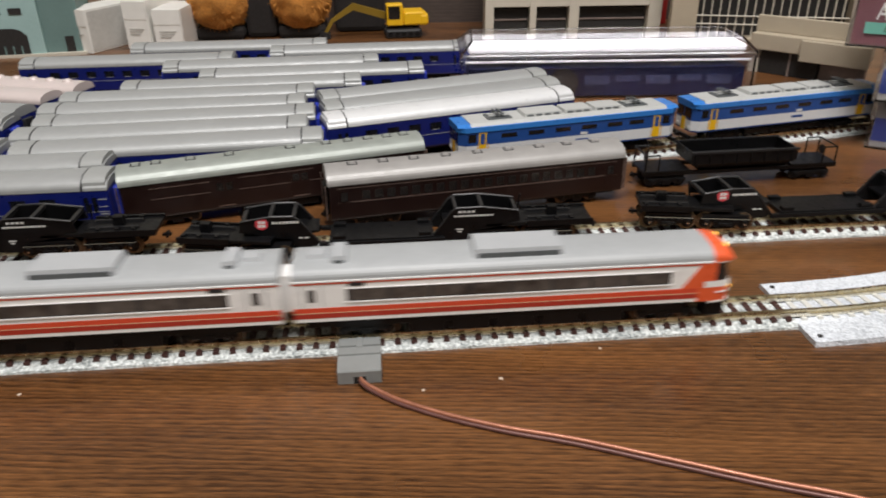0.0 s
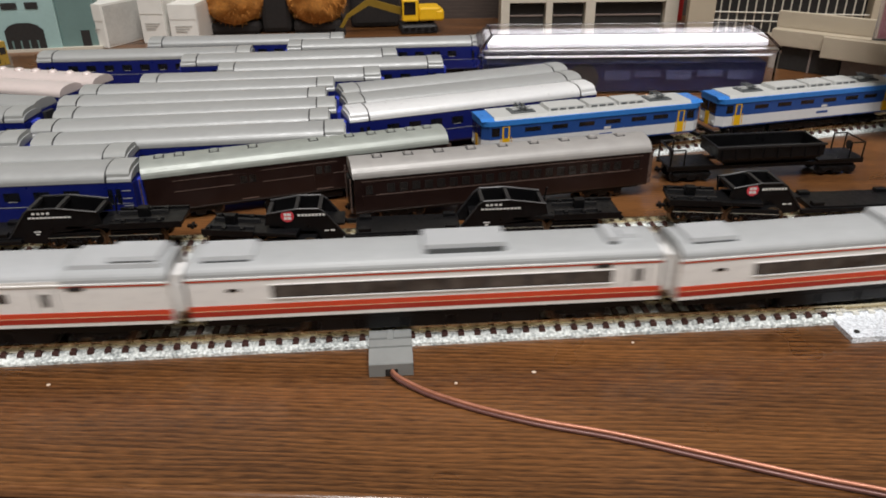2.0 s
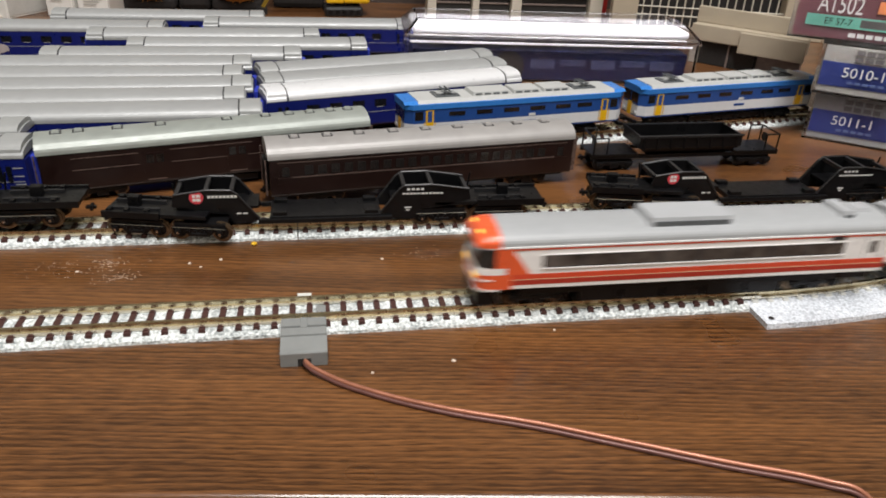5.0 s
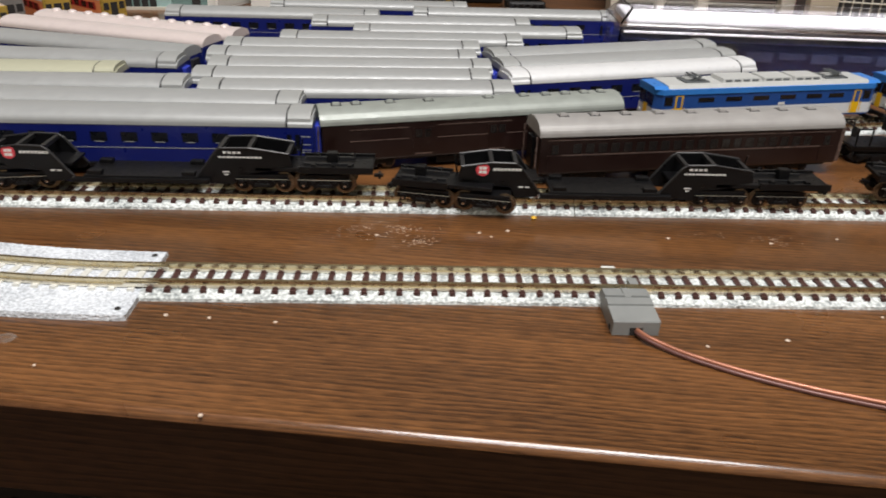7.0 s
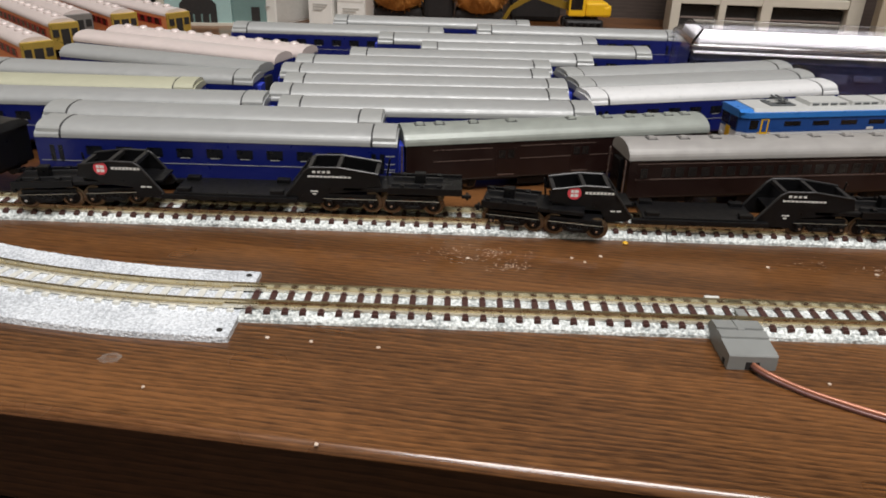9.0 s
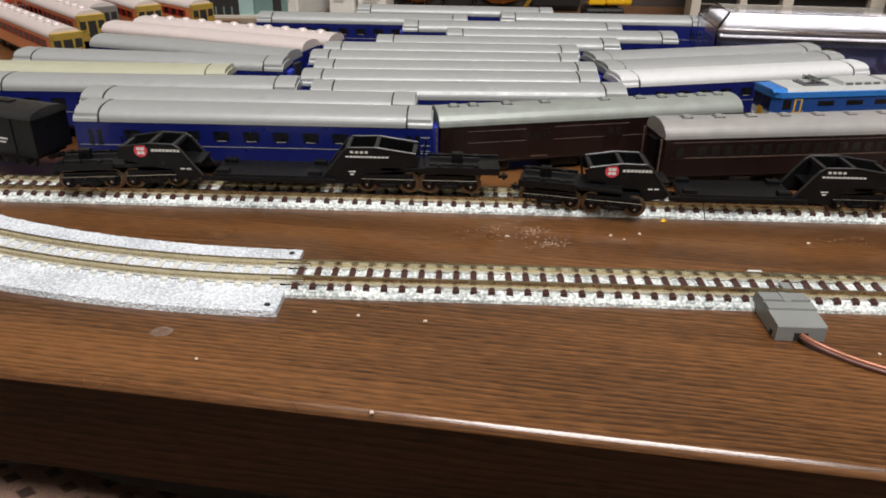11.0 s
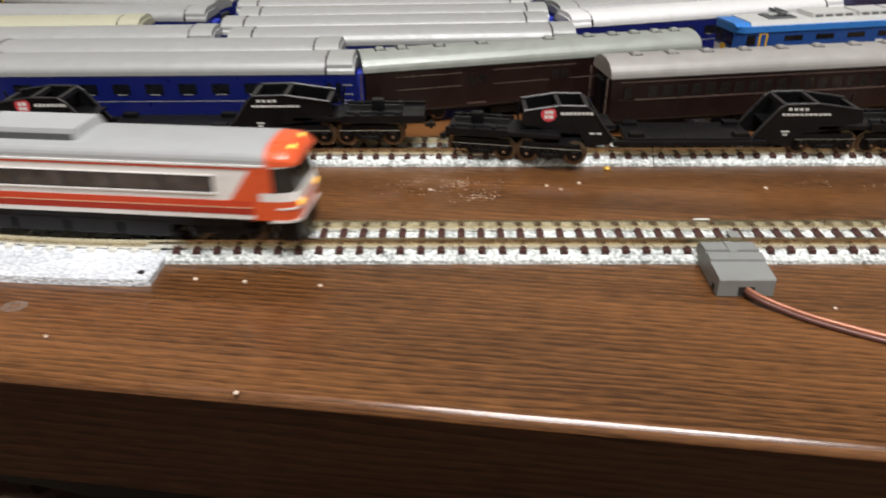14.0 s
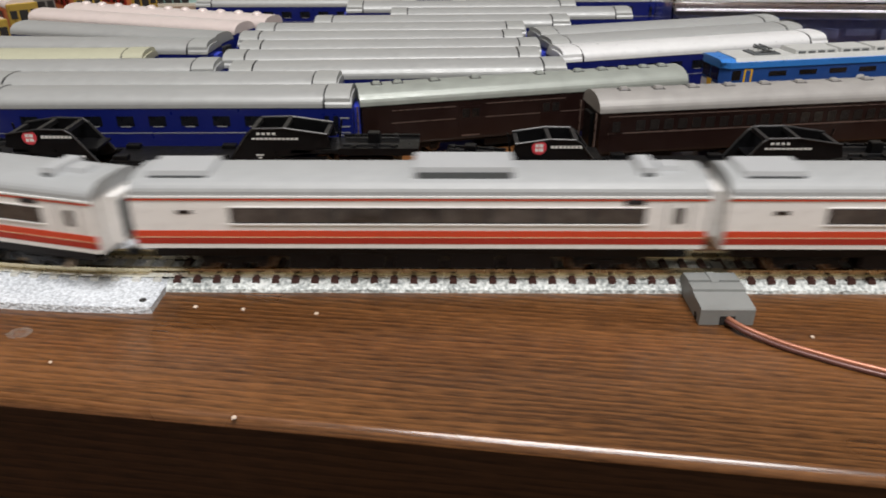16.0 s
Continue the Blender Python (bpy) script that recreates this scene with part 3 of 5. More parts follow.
# ---- the express train ----
def express_side(parent, x0, x1, door_at, slit_at, win0, win1, high=False, board_at=None):
    """Stripes, windows and door lights on both flanks."""
    for s in (-1, 1):
        def strip(z0, z1, d, a=x0, b=x1):
            return lambda bm: box(bm, a, b, min(s * 9.55, s * (9.6 + d)), max(s * 9.55, s * (9.6 + d)), z0, z1)
        one("red_stripe", strip(9.4, 11.1, 0.07), TRAIN_RED, parent)
        one("cream_pinstripe", strip(11.1, 11.32, 0.08), CREAM_LINE, parent)
        one("orange_stripe", strip(11.32, 13.0, 0.07), STRIPE_ORANGE, parent)
        one("gutter_stripe", strip(21.0, 21.45, 0.05, x0, win0 - 6 if high else x1), STRIPE_ORANGE, parent)
        if high:
            one("gutter_stripe", strip(21.0, 21.45, 0.05, win1 + 24, x1), STRIPE_ORANGE, parent)
        zb, zt = (16.0, 21.6) if high else (14.9, 19.1)
        one("window_band", strip(zb, zt, 0.06, win0, win1), WINDOW_SEAL, parent)
        n = max(4, int((win1 - win0) / 11.5))
        for i in range(n):
            a, b = win0 + 0.4 + (win1 - win0 - 0.8) * i / n, win0 + 0.4 + (win1 - win0 - 0.8) * (i + 1) / n
            one("window", strip(zb + 0.35, zt - 0.3, 0.1, a + 0.45, b - 0.45), WINDOW_PANE, parent)
        one("window_sill", strip(zb - 0.4, zb - 0.02, 0.3, win0 - 0.3, win1 + 0.3), TRAIN_WHITE, parent)
        one("window_header", strip(zt + 0.02, zt + 0.25, 0.18, win0 - 0.3, win1 + 0.3), TRAIN_WHITE, parent)
        if board_at is not None:
            one("destination_board", strip(20.0, 21.3, 0.12, board_at - 2.4, board_at + 2.4), WINDOW_SEAL, parent)
        if door_at is not None:
            one("door_window", strip(15.0, 19.2, 0.06, door_at - 1.1, door_at + 1.1), DARK_GLASS, parent)
            for k in (-3.0, 3.0):
                one("door_seam", strip(9.4, 20.4, 0.04, door_at + k - 0.12, door_at + k + 0.12), GREY_PLASTIC, parent)
        if slit_at is not None:
            one("slit_window", strip(17.4, 18.4, 0.06, slit_at - 1.8, slit_at + 1.8), DARK_GLASS, parent)


def roof_block(parent, x0, x1, half, z0, z1, vent=True, label=""):
    def shape(bm):
        box(bm, x0, x1, -half, half, z0, z1, 0.0, 0.9)
    b = one("roof_unit", shape, TRAIN_GREY_UNIT, parent, label)
    if vent:
        for s in (-1, 1):
            one("vent", lambda bm: box(bm, x0 + 1.6, x1 - 1.6, min(s * (half - 0.25), s * (half + 0.05)), max(s * (half - 0.25), s * (half + 0.05)), z0 + 0.5, z1 - 1.0), TRAIN_VENT, b)
    return b


BODY_SECTION = [(-9.3, 8.0), (-9.6, 8.15), (-9.6, 14.5), (-9.55, 19.0), (-9.4, 22.2)]


def express_car(kind):
    """kind: cab (cab at +x), coach, first (raised windows). Origin at rail top, middle of the car."""
    c = new("train_car")
    x0, x1 = -70.0, 70.0
    xb = 56.0 if kind == "cab" else x1
    if kind == "cab":
        x0 = -68.0
    sec = BODY_SECTION + [(-y, z) for y, z in BODY_SECTION[::-1]]
    one("body", lambda bm: prism(bm, sec, x0, xb), TRAIN_WHITE, c)
    roof = [(-9.45, 21.8)] + arch(9.45, 22.1, 26.0, 18, 2.7) + [(9.45, 21.8)]
    rx1 = 60.0 if kind == "cab" else x1
    one("roof", lambda bm: prism(bm, roof, x0 + 0.2, rx1), TRAIN_GREY, c, smooth=False)
    for s in (-1, 1):
        one("gutter", lambda bm: box(bm, x0, rx1, min(s * 9.3, s * 9.75), max(s * 9.3, s * 9.75), 21.65, 22.1), TRAIN_WHITE, c)
    if kind == "cab":
        express_side(c, x0, xb, -62.5, None, -52.0, 47.0, board_at=-49.0)
        roof_block(c, -64, -57, 3.0, 25.2, 27.2, False)
        roof_block(c, -57, -51, 5.6, 24.8, 27.6)
        roof_block(c, -14, 14, 6.4, 24.8, 28.0, label="long grey air-conditioning unit")
        one("roof_board", lambda bm: box(bm, -18, 18, -7.6, 7.6, 24.3, 25.0), TRAIN_GREY, c)
        # nose: orange lower half, white belt, wrap-round windscreen under an orange cap
        def plan(a, k=0.0, tuck=0.0):
            half = [(a, 9.6 - tuck)] + [(x - k, y - tuck) for x, y in ((61.5, 9.56), (64.4, 9.2), (66.0, 8.5), (67.0, 7.0)) if x - k > a + 0.2]
            return [(x, -y) for x, y in half] + [(x, y) for x, y in half[::-1]]

        def tier(bm, a, z0, z1, k0, k1, t0=0.0, t1=0.0):
            loft(bm, [[(x, y, z0) for x, y in plan(a, k0, t0)], [(x, y, z1) for x, y in plan(a, k1, t1)]])
        one("nose", lambda bm: tier(bm, 55.9, 8.0, 13.0, 0.3, 0.0, 0.02, 0.0), TRAIN_ORANGE, c)
        one("nose_belt", lambda bm: tier(bm, 58.0, 13.0, 15.2, 0.0, 0.4, 0.0, 0.02), TRAIN_WHITE, c)
        one("nose_pillar", lambda bm: box(bm, 55.9, 61.2, -9.58, 9.58, 15.2, 22.0), TRAIN_ORANGE, c)
        one("nose_corner", lambda bm: box(bm, 55.9, 57.9, -9.59, 9.59, 13.05, 15.2), TRAIN_ORANGE, c)
        one("windscreen", lambda bm: tier(bm, 61.2, 15.2, 21.6, 0.5, 1.7, 0.05, 0.5), DARK_GLASS, c)
        one("nose_cap", lambda bm: loft(bm, [[(x, y * w, 21.7 + (z - 21.7) * h) for y, z in roof] for x, w, h in ((60.0, 1.0, 1.0), (63.0, 0.99, 0.97), (65.2, 0.95, 0.82), (66.6, 0.86, 0.5), (67.2, 0.8, 0.25))]), TRAIN_ORANGE, c)
        one("visor", lambda bm: loft(bm, [[(x, y, z) for x, y in plan(59.0, 0.2 + k, 0.05)] for z, k in ((21.35, 0.3), (21.75, 0.0))]), TRAIN_WHITE, c, "white visor edge under the cap")
        one("belt_line", lambda bm: tier(bm, 62.0, 10.9, 11.4, -0.08, -0.08, -0.05, -0.05), TRAIN_WHITE, c)
        one("front_bumper", lambda bm: tier(bm, 60.0, 7.4, 8.1, 0.2, -0.1), TRAIN_WHITE, c)
        one("snow_plough", lambda bm: box(bm, 60.5, 66.4, -7.6, 7.6, 1.6, 7.3, 0.3), BLACK, c)
        for s in (-1, 1):
            one("headlamp", lambda bm: box(bm, 66.2, 67.15, s * 6.0 - 1.5, s * 6.0 + 1.5, 11.5, 12.7, 0.2), HEADLIGHT, c)
            one("roof_headlamp", lambda bm: box(bm, 64.6, 65.7, s * 3.8 - 1.2, s * 3.8 + 1.2, 23.9, 25.2, 0.2), HEADLIGHT, c)
            y0, y1 = sorted((s * 9.5, s * 9.68))
            one("cab_slash", lambda bm: prism(bm, [(50.5, 13.0), (56.2, 13.0), (59.2, 21.2), (56.4, 21.2)], y0, y1, "y"), TRAIN_ORANGE, c)
    elif kind == "coach":
        express_side(c, x0, x1, 63.0, -57.0, -46.0, 55.0, board_at=52.0)
        roof_block(c, 58, 65, 3.0, 25.2, 27.2, False)
        roof_block(c, 53, 58.5, 5.6, 24.8, 27.6)
        roof_block(c, -2, 24, 6.4, 24.8, 28.0, label="long grey air-conditioning unit")
        one("roof_board", lambda bm: box(bm, -6, 28, -7.6, 7.6, 24.3, 25.0), TRAIN_GREY, c)
        roof_block(c, -67, -50, 6.2, 24.6, 27.0)
    else:
        express_side(c, x0, x1, 35.0, -62.0, -42.0, 16.0, True, 44.0)
        for s in (-1, 1):
            y0, y1 = sorted((s * 9.55, s * 9.66))
            one("small_window", lambda bm: box(bm, 21.5, 24.5, y0, y1, 16.6, 19.6), DARK_GLASS, c)
            one("upper_flank", lambda bm: box(bm, -55, 40, min(s * 9.2, s * 9.5), max(s * 9.2, s * 9.5), 21.6, 23.2), TRAIN_WHITE, c)
        roof_block(c, -68, -56, 7.4, 23.4, 26.4, False)
        roof_block(c, 41, 69, 7.4, 23.4, 26.6, False)
        roof_block(c, 52, 68, 6.0, 26.5, 28.2)
        one("white_roof_panel", lambda bm: prism(bm, [(y * 1.005, z + 0.06) for y, z in roof], -55, 40), TRAIN_GREY_UNIT, c)
    for x, s in ((x0, -1), (x1, 1)):
        if kind == "cab" and s == 1:
            continue
        one("gangway", lambda bm: box(bm, min(x, x + s * 1.9), max(x, x + s * 1.9), -3.8, 3.8, 8.6, 21.4, 0.3), TRAIN_WHITE, c)
        one("gangway_door", lambda bm: box(bm, min(x + s * 1.8, x + s * 1.98), max(x + s * 1.8, x + s * 1.98), -2.4, 2.4, 9.4, 19.6), TRAIN_VENT, c)
        coupler(c, x, s)
    one("underframe", lambda bm: box(bm, x0 + 3, xb - 3, -8.2, 8.2, 5.2, 8.4), BLACK, c)
    for a, b in ((-34, -22), (-21, -8), (-7, 6), (7, 20), (21, 34)):
        one("equipment_box", lambda bm: box(bm, a, b, -8.3, 8.3, 1.8, 6.0, 0.2), BLACK, c)
    for x in (-47, 47):
        bogie(c, x)
    return tagged(c, {"cab": "white express cab car with orange nose and red stripes", "coach": "white express coach with grey roof and red stripes", "first": "white express coach with tall raised windows and red stripes"}[kind], "train car", "cars of the running train")


CARS = []


def express_train():
    cab, coach = express_car("cab"), express_car("coach")
    CARS.append((cab, 68.0, False))
    at = 135.0 + 4.6
    CARS.append((coach, at + 70, False))
    for k in (2, 3):
        CARS.append((copy_thing(coach, Matrix()), at + 70 + 144.6 * (k - 1), False))
    CARS.append((express_car("first"), at + 70 + 144.6 * 3, False))
    CARS.append((copy_thing(coach, Matrix()), at + 70 + 144.6 * 4, False))
    CARS.append((copy_thing(cab, Matrix()), at + 144.6 * 5 + 68.0, True))


# distance of the train's nose along the oval, in millimetres
LAP = 4 * HALF + 2 * math.pi * RADIUS + 2 * SIDE
NOSE = [(0.0, 115.6), (1.5, 411.6), (2.0, 509.4), (5.5, 1136.4), (14.0, LAP - 102.7), (14.5, LAP - 8.7), (16.0, LAP + 279.5)]


def nose_at(t):
    """Smooth, ever forward, through the rows of NOSE."""
    n = len(NOSE)
    d = [(NOSE[i + 1][1] - NOSE[i][1]) / (NOSE[i + 1][0] - NOSE[i][0]) for i in range(n - 1)]
    m = [d[0]] + [2 * d[i - 1] * d[i] / (d[i - 1] + d[i]) for i in range(1, n - 1)] + [d[-1]]
    i = max(k for k in range(n - 1) if t >= NOSE[k][0] or k == 0)
    (ta, a), (tb, b) = NOSE[i], NOSE[i + 1]
    h = tb - ta
    s = (t - ta) / h
    return (2 * s ** 3 - 3 * s ** 2 + 1) * a + (s ** 3 - 2 * s ** 2 + s) * h * m[i] + (3 * s ** 2 - 2 * s ** 3) * b + (s ** 3 - s ** 2) * h * m[i + 1]


def motions():
    for car, behind, turned in CARS:
        rows = []
        for k in range(161):
            t = k * 0.1
            s = nose_at(t) - behind
            ax, ay, _ = loop_point(s - 47)
            bx, by, _ = loop_point(s + 47)
            a = math.atan2(by - ay, bx - ax)
            if turned:
                a += math.pi
            rows.append((t, pose((ax + bx) / 2 * MM, (ay + by) / 2 * MM, 4.85 * MM, 0, 0, math.degrees(a))))
        walk(car, rows)


straight_track(280, 0, TRACK_V, 0, "straight track with brown sleepers and pale ballast")
curve_track(-1, "curved track on a wide pale grey plate")
curve_track(1, "curved track on a wide pale grey plate")
for u in (-140, 140):
    for s in (-4.85, 4.85):
        joiners(u, TRACK_V + s)
for u in (-284.1, -4.1 + 140):
    straight_track(279.6, u + (140 if u < 0 else 0), 71.7, 0, "siding track with brown sleepers and pale ballast")
straight_track(280, 188.4, 179.0, 11.0, "rear siding track with pale ballast under electric locomotives")
feeder()
cable()
crumbs()
smear()
express_train()


# ---- coaches laid out on the table ----
def sleeper_coach(label, roof_mat=None, unit_mat=None, units=True, bumps=False, length=138.0):
    """Blue coach with arched silver roof; origin on the table, middle of the coach."""
    c = new("blue_coach")
    h = length / 2
    sec = [(-9.0, 5.6), (-9.35, 6.4), (-9.35, 21.0), (-9.2, 22.0), (9.2, 22.0), (9.35, 21.0), (9.35, 6.4), (9.0, 5.6)]
    one("body", lambda bm: prism(bm, sec, -h, h), BLUE_BODY, c)
    ends = 10.2 if units else 0.0
    rm = roof_mat or SILVER_ROOF
    roof = [(-9.5, 21.5)] + arch(9.5, 21.9, 26.8, 20, 2.35) + [(9.5, 21.5)]
    one("roof", lambda bm: prism(bm, roof, -h + ends, h - ends), rm, c, smooth=False)
    if units:
        low = [(-9.5, 21.5)] + arch(9.5, 21.8, 25.0, 14, 2.4) + [(9.5, 21.5)]
        top = [(-8.7, 22.8)] + arch(8.7, 23.4, 26.9, 12, 2.7) + [(8.7, 22.8)]
        for s in (-1, 1):
            a, b = sorted((s * h, s * (h - ends)))
            one("end_roof", lambda bm: prism(bm, low, a, b), rm, c)
            a, b = sorted((s * (h - 0.6), s * (h - ends + 0.7)))
            u = one("cooling_unit", lambda bm: prism(bm, top, a, b), unit_mat or SILVER_UNIT, c)
            a, b = sorted((s * (h - ends + 0.75), s * (h - ends - 0.1)))
            one("seam", lambda bm: prism(bm, [(y * 1.004, z - 0.05) for y, z in roof], a, b), WINDOW_SEAL, u)
            for k in (-3.2, 3.2):
                one("fan_slot", lambda bm: box(bm, s * (h - 6) - 2.6, s * (h - 6) + 2.6, k - 0.25, k + 0.25, 26.3, 26.62), WINDOW_SEAL, u)
    if bumps:
        for i in range(11):
            x = -h + 10 + i * (length - 20) / 10
            one("roof_ventilator", lambda bm: blob(bm, (x, 0, 26.6), 3.0, 3.0, 1.8, 0, 2), rm, c, smooth=True)
    for s in (-1, 1):
        y0, y1 = sorted((s * 9.3, s * 9.43))
        one("lower_line", lambda bm: box(bm, -h + 1, h - 1, y0, y1, 12.3, 12.55), SILVER_UNIT, c)
        first = None
        for i in range(9):
            x = -h + 22 + i * (length - 46) / 8
            if first is None:
                first = one("window", lambda bm: box(bm, -3.1, 3.1, y0, y1, 15.0, 18.6), COACH_PANE, c)
                first.location = (x * MM, 0, 0)
                one("window_sill", lambda bm: box(bm, -1.8, 1.8, y0 - 0.05, y1 + 0.05, 14.65, 14.95), SILVER_UNIT, first)
            else:
                w = again(first, (x, 0, 0))
                sill = new("window_sill", first.children[0].data)
                sill.parent = w
        for x in (-h + 7.5, h - 7.5):
            for k in (-1.6, 1.6):
                one("door_pane", lambda bm: box(bm, x + k - 0.9, x + k + 0.9, y0, y1, 12.0, 18.6), COACH_PANE, c)
        for k in range(4):
            one("step", lambda bm: box(bm, h - 4.5, h - 1.0, y0, y1 + 0.1, 8.0 + k * 3.2, 8.4 + k * 3.2), SILVER_UNIT, c)
    for s in (-1, 1):
        x = s * h
        a, b = sorted((x, x + s * 2.2))
        one("gangway", lambda bm: box(bm, a, b, -3.4, 3.4, 6.5, 20.4, 0.4), BLUE_BRIGHT if units else WINDOW_SEAL, c)
        a, b = sorted((x, x + s * 0.25))
        one("end_frame", lambda bm: box(bm, a, b, -9.0, 9.0, 6.2, 20.8), BLUE_BODY, c)
    one("underframe", lambda bm: box(bm, -h + 4, h - 4, -7.2, 7.2, 4.2, 5.8), BLACK, c)
    for x in (-h + 22, h - 22):
        bogie(c, x, 0.02)
    return tagged(c, label, "model coach", "blue coaches on the table")


def coaches():
    std = sleeper_coach("blue coach with a silver roof standing on the table")
    place(std, -171.4, 101.8, 0, 0.6)
    spots = [(-179.0, 122.6, 0.3), (-233, 144.6, 1.8),
             (-88.5, 144.2, 3.0), (-97, 165.4, 2.6), (-95, 186.2, 2.6), (-101, 207.6, 1.6), (-98, 230.0, 1.8), (-72, 252.4, 2.0), (-33, 278.5, 2.2),
             (-61, 304.5, 1.8), (-158, 325, 0.5), (2, 343, 0.8), (-98, 365, 0.3),
             (43.5, 212.5, 16.0), (40.5, 234.0, 16.4)]
    for u, v, a in spots:
        copy_thing(std, pose(u * MM, v * MM, 0, 0, 0, a))
    place(sleeper_coach("blue coach with a bright highlight painted into its roof", HIGHLIGHT_ROOF, HIGHLIGHT_ROOF), 45.5, 190.5, 0, 16.0)
    place(sleeper_coach("blue coach with a yellowish cream roof on the table", CREAM_ROOF, CREAM_ROOF), -270, 166.5, 0, 1.0)
    copy_thing(std, pose(-0.2475, 0.1925, 0, 0, 0, -3.0))
    plain = sleeper_coach("blue coach with plain grey roof and flat vents", SILVER_ROOF, SILVER_UNIT, False, length=120.0)
    place(plain, -237, 222, 0, -15.5)
    pale = sleeper_coach("blue coach with pinkish light painted on its silver roof", PINK_LIT_ROOF, PINK_LIT_ROOF, False)
    place(pale, -241, 257, 0, -19.0)
    vent = sleeper_coach("blue coach with a row of round roof ventilators", PINK_LIT_ROOF, PINK_LIT_ROOF, False, True)
    place(vent, -230, 276, 0.0, -19.0)


def old_coach(kind, label, roof_mat):
    c = new("brown_coach")
    L, h = 130.0, 65.0
    sec = [(-8.9, 5.4), (-9.2, 6.2), (-9.2, 21.0), (9.2, 21.0), (9.2, 6.2), (8.9, 5.4)]
    one("body", lambda bm: prism(bm, sec, -h, h), BROWN_BODY, c)
    roof = [(-9.5, 20.6)] + arch(9.5, 21.0, 26.4, 18, 2.1) + [(9.5, 20.6)]
    one("roof", lambda bm: prism(bm, roof, -h - 0.6, h + 0.6), roof_mat, c)
    xs = [-58, -50, -36, -20, 6, 22, 32, 41, 50, 58] if kind == "baggage" else [-54, -41, -28, -14, 0, 14, 28, 41, 54]
    for x in xs:
        v = one("ventilator", lambda bm: box(bm, x - 1.7, x + 1.7, -1.5, 1.5, 26.0, 27.2, 0, 0.5), roof_mat, c)
        one("collar", lambda bm: box(bm, x - 2.1, x + 2.1, -1.9, 1.9, 26.0, 26.45), WINDOW_SEAL, v)
    for s in (-1, 1):
        y0, y1 = sorted((s * 9.15, s * 9.32))
        ln = lambda a, b, z, d=0.22: one("moulding", lambda bm: box(bm, a, b, y0, y1, z - d, z + d), BROWN_GLINT, c)
        if kind == "baggage":
            for a, b, z in ((-54, -30, 18.3), (-54, -30, 13.6), (-18, 14, 18.6), (-18, 62, 13.4), (22, 62, 18.8), (-62, -57, 8.0)):
                ln(a, b, z, 0.15)
            for x in (-24, 8):
                d = one("sliding_door", lambda bm: box(bm, x - 4.2, x + 4.2, y0 * 1.004, y1 * 1.004, 7.0, 18.0), BROWN_BODY, c)
                one("door_step", lambda bm: box(bm, x - 3.6, x + 3.6, y0, y1 + 0.3 * s, 6.6, 7.1), BROWN_GLINT, d)
                for k in (-1.9, 1.9):
                    one("pane", lambda bm: box(bm, x + k - 1.4, x + k + 1.4, y0 * 1.01, y1 * 1.008, 13.8, 17.2), DARK_GLASS, d)
        else:
            ln(-62, 62, 13.0)
            ln(-62, 62, 19.2, 0.15)
            first = None
            for i in range(20):
                x = -50 + i * 100 / 19
                if first is None:
                    first = one("window", lambda bm: box(bm, -1.7, 1.7, y0, y1, 13.8, 17.6), DARK_GLASS, c)
                    first.location = (x * MM, 0, 0)
                else:
                    again(first, (x, 0, 0))
            for x in (-59, 59):
                one("door", lambda bm: box(bm, x - 2.6, x + 2.6, y0, y1, 6.4, 18.4), BROWN_BODY, c)
                one("door_light", lambda bm: box(bm, x - 1.4, x + 1.4, y0 * 1.01, y1 * 1.01, 13.6, 17.4), DARK_GLASS, c)
    for s in (-1, 1):
        a, b = sorted((s * h, s * (h + 1.8)))
        one("gangway", lambda bm: box(bm, a, b, -3.4, 3.4, 6.4, 19.0, 0.3), BLACK, c)
        for y in (-8.6, 8.6):
            one("corner_post", lambda bm: box(bm, a, a + 0.5 if s < 0 else b, y - 0.4, y + 0.4, 6.0, 20.5), BROWN_GLINT, c)
        coupler(c, s * h, s, 5.2)
    one("underframe", lambda bm: box(bm, -h + 3, h - 3, -7.0, 7.0, 4.0, 5.6), BLACK, c)
    for a, b in ((-18, -6), (2, 16)):
        one("battery_box", lambda bm: box(bm, a, b, -7.6, 7.6, 1.6, 4.4, 0.2), BLACK, c)
    for x in (-45, 45):
        bogie(c, x)
    return tagged(c, label, "model coach", "brown coaches on the table")


